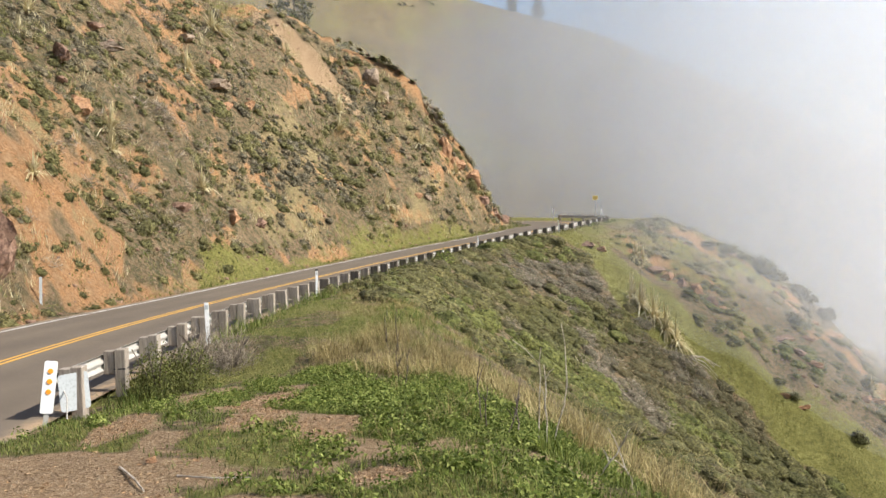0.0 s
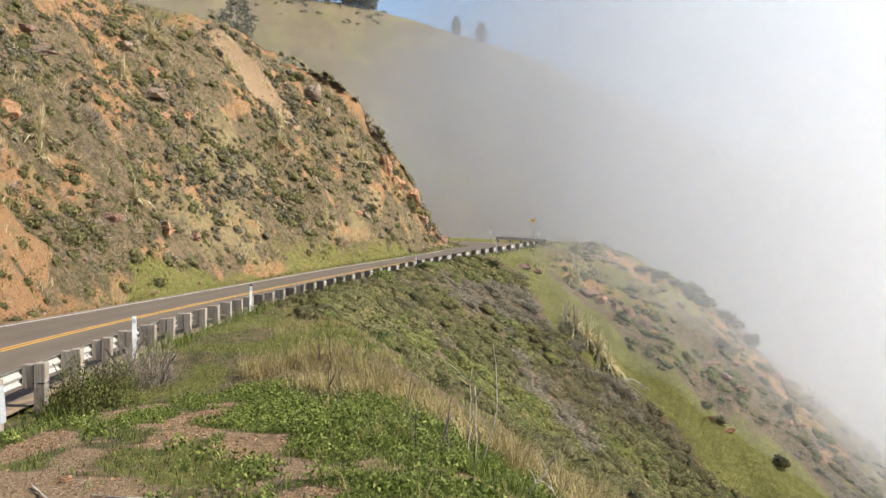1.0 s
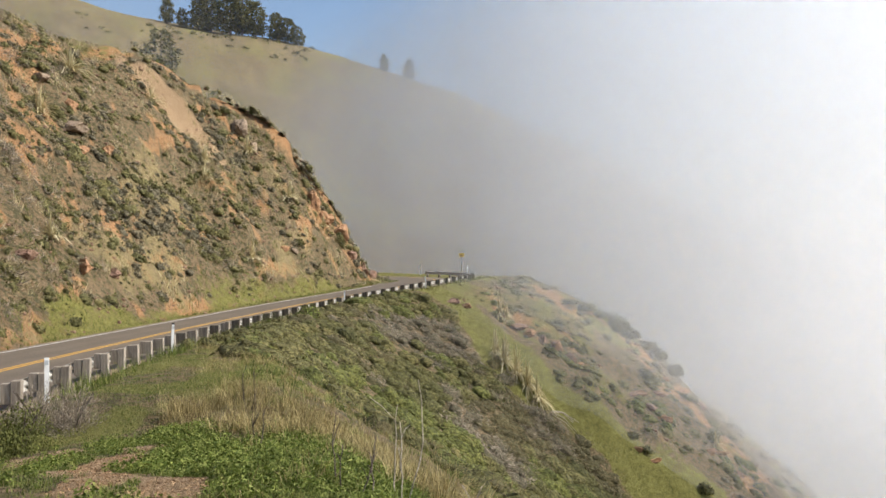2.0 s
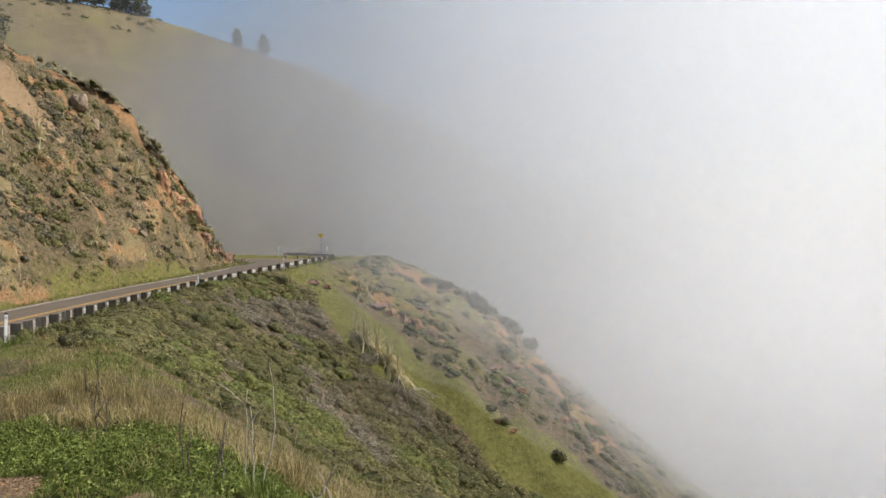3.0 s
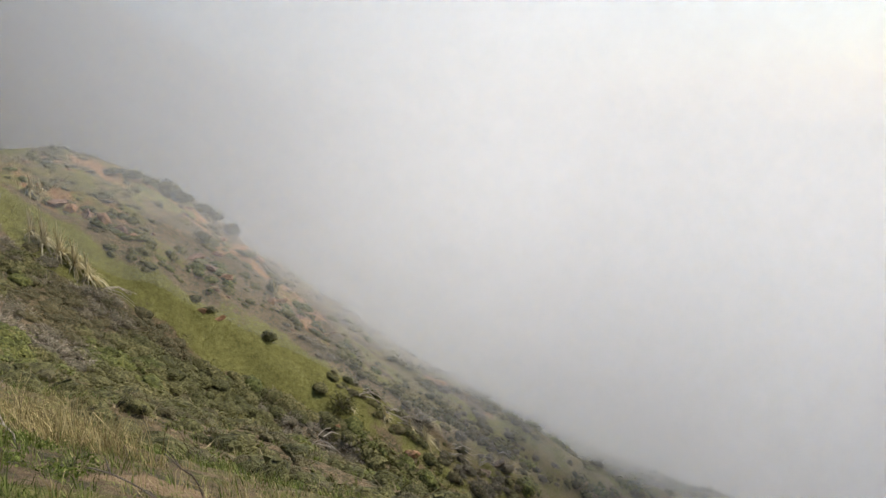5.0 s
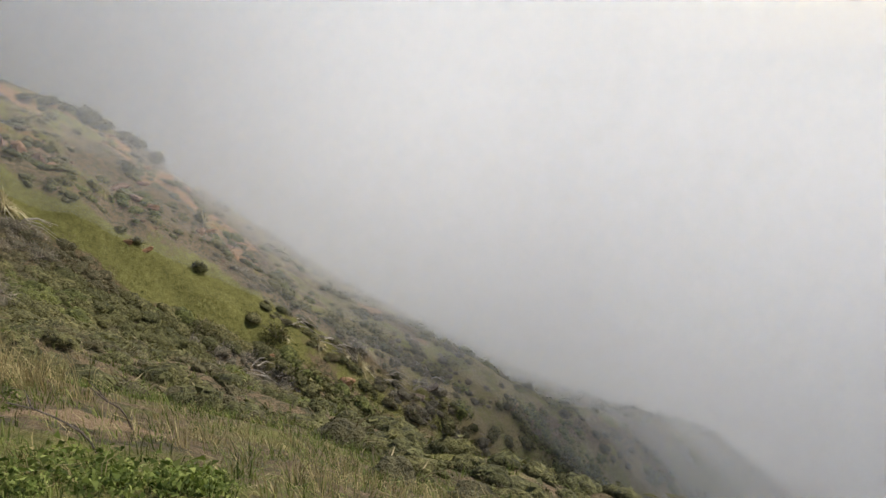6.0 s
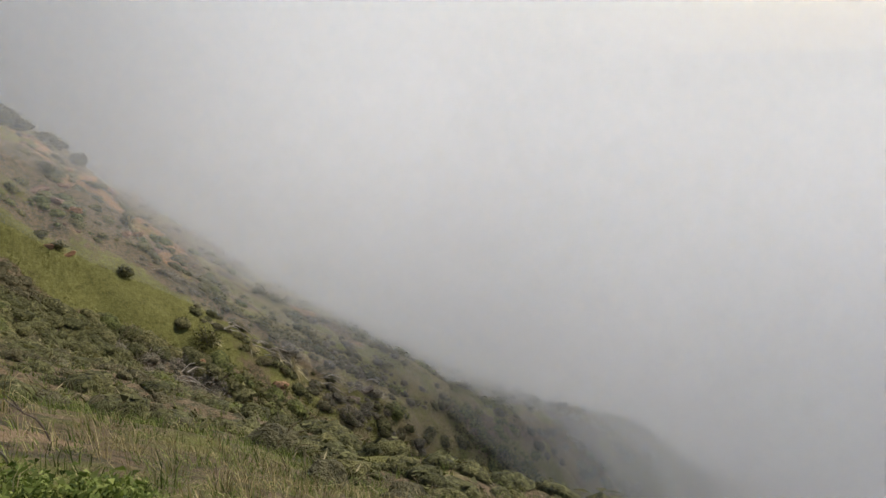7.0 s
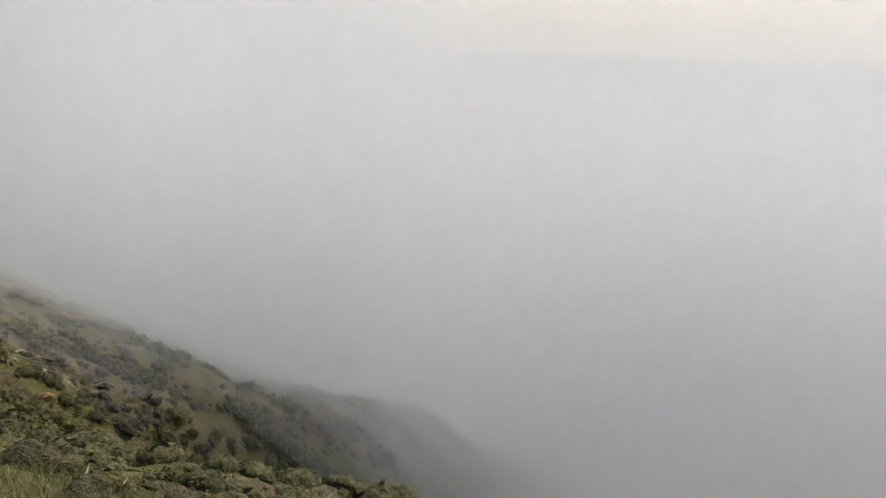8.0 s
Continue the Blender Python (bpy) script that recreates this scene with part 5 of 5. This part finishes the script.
for k, (bx, by, br, bh) in enumerate([(3.1, 86.6, 1.0, 1.0), (-1.0, 78.5, 0.8, 0.8), (-8.2, 69.5, 1.0, 0.9), (-7.2, 68.0, 0.7, 0.7), (-10.5, 84.5, 0.9, 0.8), (-8.8, 87.2, 0.8, 0.7), (-16.9, 40.2, 0.9, 0.7), (-12.4, 67.2, 0.8, 0.7)]):
    bush(bx, by, br, bh, DARK if k % 2 else OLIVE, "rounded green bush on the cut slope", 60 + k, 700, 0.15, 0, "bushes on the cut slope")

# pale dead branches on the lower slope
for k, (bx, by, L) in enumerate([(35.5, 49.5, 3.0), (36.4, 48.8, 2.6), (33.9, 50.6, 2.8), (40.0, 47.0, 2.5), (42.0, 46.0, 1.8), (28.0, 47.8, 2.2), (17.6, 56.9, 2.4), (44.8, 46.5, 1.6)]):
    r = random.Random(k)
    p = on_ground(bx, by)
    dead = thing("dead_branch", pose(p.x, p.y, p.z + 0.1), "pale dead branch lying on the lower slope", "branch", "dead branches on the lower slope")
    for _ in range(5):
        e = Vector((r.uniform(0.3, 1), r.uniform(-0.7, 0.2), 0)).normalized() * L * r.uniform(0.5, 1)
        g = on_ground(bx + e.x, by + e.y) + Vector((0, 0, 0.15))
        st = Vector((r.gauss(0, 0.3), r.gauss(0, 0.3), r.uniform(0, 0.2)))
        part("limb", rod([st, st * 0.5 + (g - p) * 0.5 + Vector((0, 0, 0.3)), g - p], 0.045, 5, 0.4), DEADWOOD, dead)

# ---------------------------------------------------------------- trees


def tree(x, y, height, width, seed, label, group=""):
    r = np.random.default_rng(seed)
    q = on_ground(x, y)
    ob = thing("tree", pose(q.x, q.y, q.z), label, "tree", group)
    pr = random.Random(seed)
    part("trunk", rod([(0, 0, -0.5), (pr.gauss(0, 0.1), 0, height * 0.4), (pr.gauss(0, 0.2), pr.gauss(0, 0.2), height * 0.93)], 0.028 * height, 8, 0.2), BARK, ob)
    clumps = []
    for k in range(60):
        t = (k + 0.5) / 60
        a = k * 2.4 + pr.uniform(-0.4, 0.4)
        reach = width * 0.5 * (0.35 + 0.65 * math.sin(math.pi * min(1, 0.22 + 0.78 * (1 - t)))) * (1 - t * 0.72) * pr.uniform(0.55, 1.1)
        c = np.array([math.cos(a) * reach, math.sin(a) * reach, height * (0.04 + 0.92 * t)])
        s = height * 0.15 * pr.uniform(0.7, 1.2) * (1.15 - 0.5 * t)
        clumps.append(leaf_dome(44, 0.42, r, 0, 0.3).reshape(-1, 3) * (s * 1.2, s * 1.2, s) + c)
        if k % 4 == 0:
            part("limb", rod([(0, 0, c[2] - 0.1 * height * (1 - t)), tuple(c)], 0.010 * height * (1 - 0.6 * t), 5, 0.4), BARK, ob)
    v = np.vstack(clumps)
    crown = new("crown", mesh_of("crown", v, np.arange(len(v)).reshape(-1, 4), DARK))
    crown.parent = ob
    return ob


def ray_place(bearing, far):
    return far * math.sin(radians(bearing)), far * math.cos(radians(bearing))


tree(*ray_place(-10.0, 318), 17.0, 20, 1, "dark rounded conifer on the grassy far slope")
for k, (bearing, far, h, wd) in enumerate([(-7.5, 398, 17, 13), (-6.7, 397, 20, 15), (-5.4, 394, 21, 16), (-4.6, 393, 22, 17), (-3.7, 392, 17, 16), (-2.3, 389, 13, 12), (-1.5, 388, 12, 12), (-0.8, 387, 9, 11), (-8.6, 400, 9, 9), (-9.6, 404, 12, 9), (5.3, 366, 8, 6), (7.1, 360, 9, 8)]):
    tree(*ray_place(bearing, far), h, wd, 10 + k, "dark conifer on the skyline of the far hill", "trees on the far hill")

# ---------------------------------------------------------------- fog over the sea and the canyon


def fog_material(name, amount, lumps, seed, white=0.94, soft=(0.30, 0.62)):
    n = Nodes(name)
    t = n.t
    t.nodes.remove(n.b)
    place = n.place()
    xyz = n.add("ShaderNodeSeparateXYZ")
    n.join(place, xyz.inputs[0])
    x, y, z = xyz.outputs
    shift = n.add("ShaderNodeVectorMath")
    shift.inputs[1].default_value = (seed * 37.0, seed * 11.0, seed * 23.0)
    n.join(place, shift.inputs[0])
    cloud = n.noise(1 / lumps, 2, 0.5, shift.outputs[0])
    fac = n.math("MINIMUM", n.math("MULTIPLY", amount(n, x, y, z), n.math("MULTIPLY_ADD", n.span(cloud, *soft), 0.45, 0.62)), 0.985)
    front = n.add("ShaderNodeBsdfDiffuse", Color=(0.985 * white, white, 1.025 * white, 1))
    back = n.add("ShaderNodeBsdfTranslucent", Color=(0.99 * white, white, 1.02 * white, 1))
    half = n.add("ShaderNodeMixShader", Fac=0.72)
    n.join(front.outputs[0], half.inputs[1])
    n.join(back.outputs[0], half.inputs[2])
    clear = n.add("ShaderNodeBsdfTransparent")
    m = n.add("ShaderNodeMixShader")
    n.join(fac, m.inputs[0])
    n.join(clear.outputs[0], m.inputs[1])
    n.join(half.outputs[0], m.inputs[2])
    n.join(m.outputs[0], t.nodes["Material Output"].inputs["Surface"])
    return n.m


def fog_sheet(radius, material, lo, hi, bottom, top, lean=0.04):
    """A curved drift of fog: an upright sheet that bends round the cove and leans inland."""
    az = np.radians(np.linspace(lo, hi, 80))
    hh = np.linspace(bottom, top, 20)
    A, H = np.meshgrid(az, hh)
    R = radius * (1 + 0.03 * np.sin(3 * A + radius)) - lean * (H - 10)
    v = np.stack([R * np.sin(A) - 4, R * np.cos(A), H], -1).reshape(-1, 3)
    idx = np.arange(v.shape[0]).reshape(A.shape)
    q = np.stack([idx[:-1, :-1], idx[:-1, 1:], idx[1:, 1:], idx[1:, :-1]], -1).reshape(-1, 4)
    return mesh_of("fog_bank", v, q, material, smooth=True)


def bank(strength, left, wide, right, floor, ceiling, lift, cap=0.8):
    """Fog that thickens from one bearing on, ends softly at another, and thins out upward."""
    def amount(n, x, y, z):
        turn = n.math("ARCTAN2", n.math("ADD", x, 4.0), y)
        side = n.span(turn, radians(left), radians(left + wide))
        if right:
            side = n.math("MULTIPLY", side, n.math("SUBTRACT", 1.0, n.span(turn, radians(right - 25), radians(right))))
        rise = n.math("SUBTRACT", z, n.math("MULTIPLY", n.math("MINIMUM", turn, cap), lift))
        high = n.math("SUBTRACT", 1.0, n.span(rise, floor, ceiling))
        return n.math("MULTIPLY", n.math("MULTIPLY", side, high), strength)
    return amount


# thin drifts: radius, bearing where each begins, bearings over which it thickens, heights between which it thins out, lift to seaward
DRIFTS = [
    (66, 50, 26, -32, -4, 0), (71, 38, 20, -30, 0, 2), (75, 31, 20, -28, 4, 4), (79, 24, 16, -26, 8, 6), (83, 17, 14, -24, 10, 6), (87, 15, 14, -22, 14, 8), (90, 27, 24, -22, 14, 10), (98, 17, 24, -30, 24, -14),
    (105, 11, 20, -28, 38, -16), (112, 9, 18, -26, 46, -18), (120, 8, 16, -24, 52, -18), (129, 6, 16, -22, 54, -18),
    (133, 10, 16, -22, 56, -18), (136.5, 12, 16, -22, 56, -18), (146, 14, 16, -22, 60, -16),
    (152, 42, 20, 30, 84, 0), (164, 46, 20, 40, 96, 0), (178, 40, 20, 40, 100, 0), (194, 38, 20, 40, 104, 0), (292, -10, 16, 34, 92, 225), (320, -8, 14, 40, 98, 235),
    (140, -7, 14, 8, 44, 100), (154, -8, 14, 10, 48, 115), (170, -9, 15, 12, 54, 130), (188, -10, 16, 14, 60, 145), (210, -11, 17, 18, 66, 165), (236, -12, 18, 22, 74, 185), (266, -13, 20, 28, 84, 210),
]
for k, (radius, left, wide, floor, ceiling, lift) in enumerate(DRIFTS):
    seaward = left >= 5
    me = fog_sheet(radius, fog_material("fog", bank(0.225 if seaward else 0.15 if radius > 280 else 0.24, left, wide, 0 if seaward else 70, floor, ceiling, lift if seaward else 0.86 * lift, 0.8 if seaward else 0.34), 30 + radius * 0.25, k + 1, 0.835 if seaward else 0.93),
                   left - 2, 135 if seaward else 70, -108, ceiling + max(lift, 2) * 0.8 + 1, 0.04)
    tagged(new("fog_bank", me), "thin pale grey sea fog drifting against the hillside", "fog", kind="structure")
for k, (radius, lo, hi) in enumerate(((125, 6, 52), (143, 10, 62))):
    me = fog_sheet(radius, fog_material("haze", bank(0.24, -34, 16, 12, lo, hi, 0), 60, 60 + k), -36, 12, -60, hi + 1, 0.04)
    tagged(new("fog_bank", me), "thin blue-grey haze before the far hill", "fog", kind="structure")
for k, (radius, left) in enumerate(((62, 11), (68, 10), (74, 10), (80, 11))):
    me = fog_sheet(radius, fog_material("haze", bank(0.18, left, 9, 60, 4, 26, 10), 34, 50 + k), left - 1, 60, -60, 36)
    tagged(new("fog_bank", me), "faint veil of fog over the grassy spur", "fog", kind="structure")
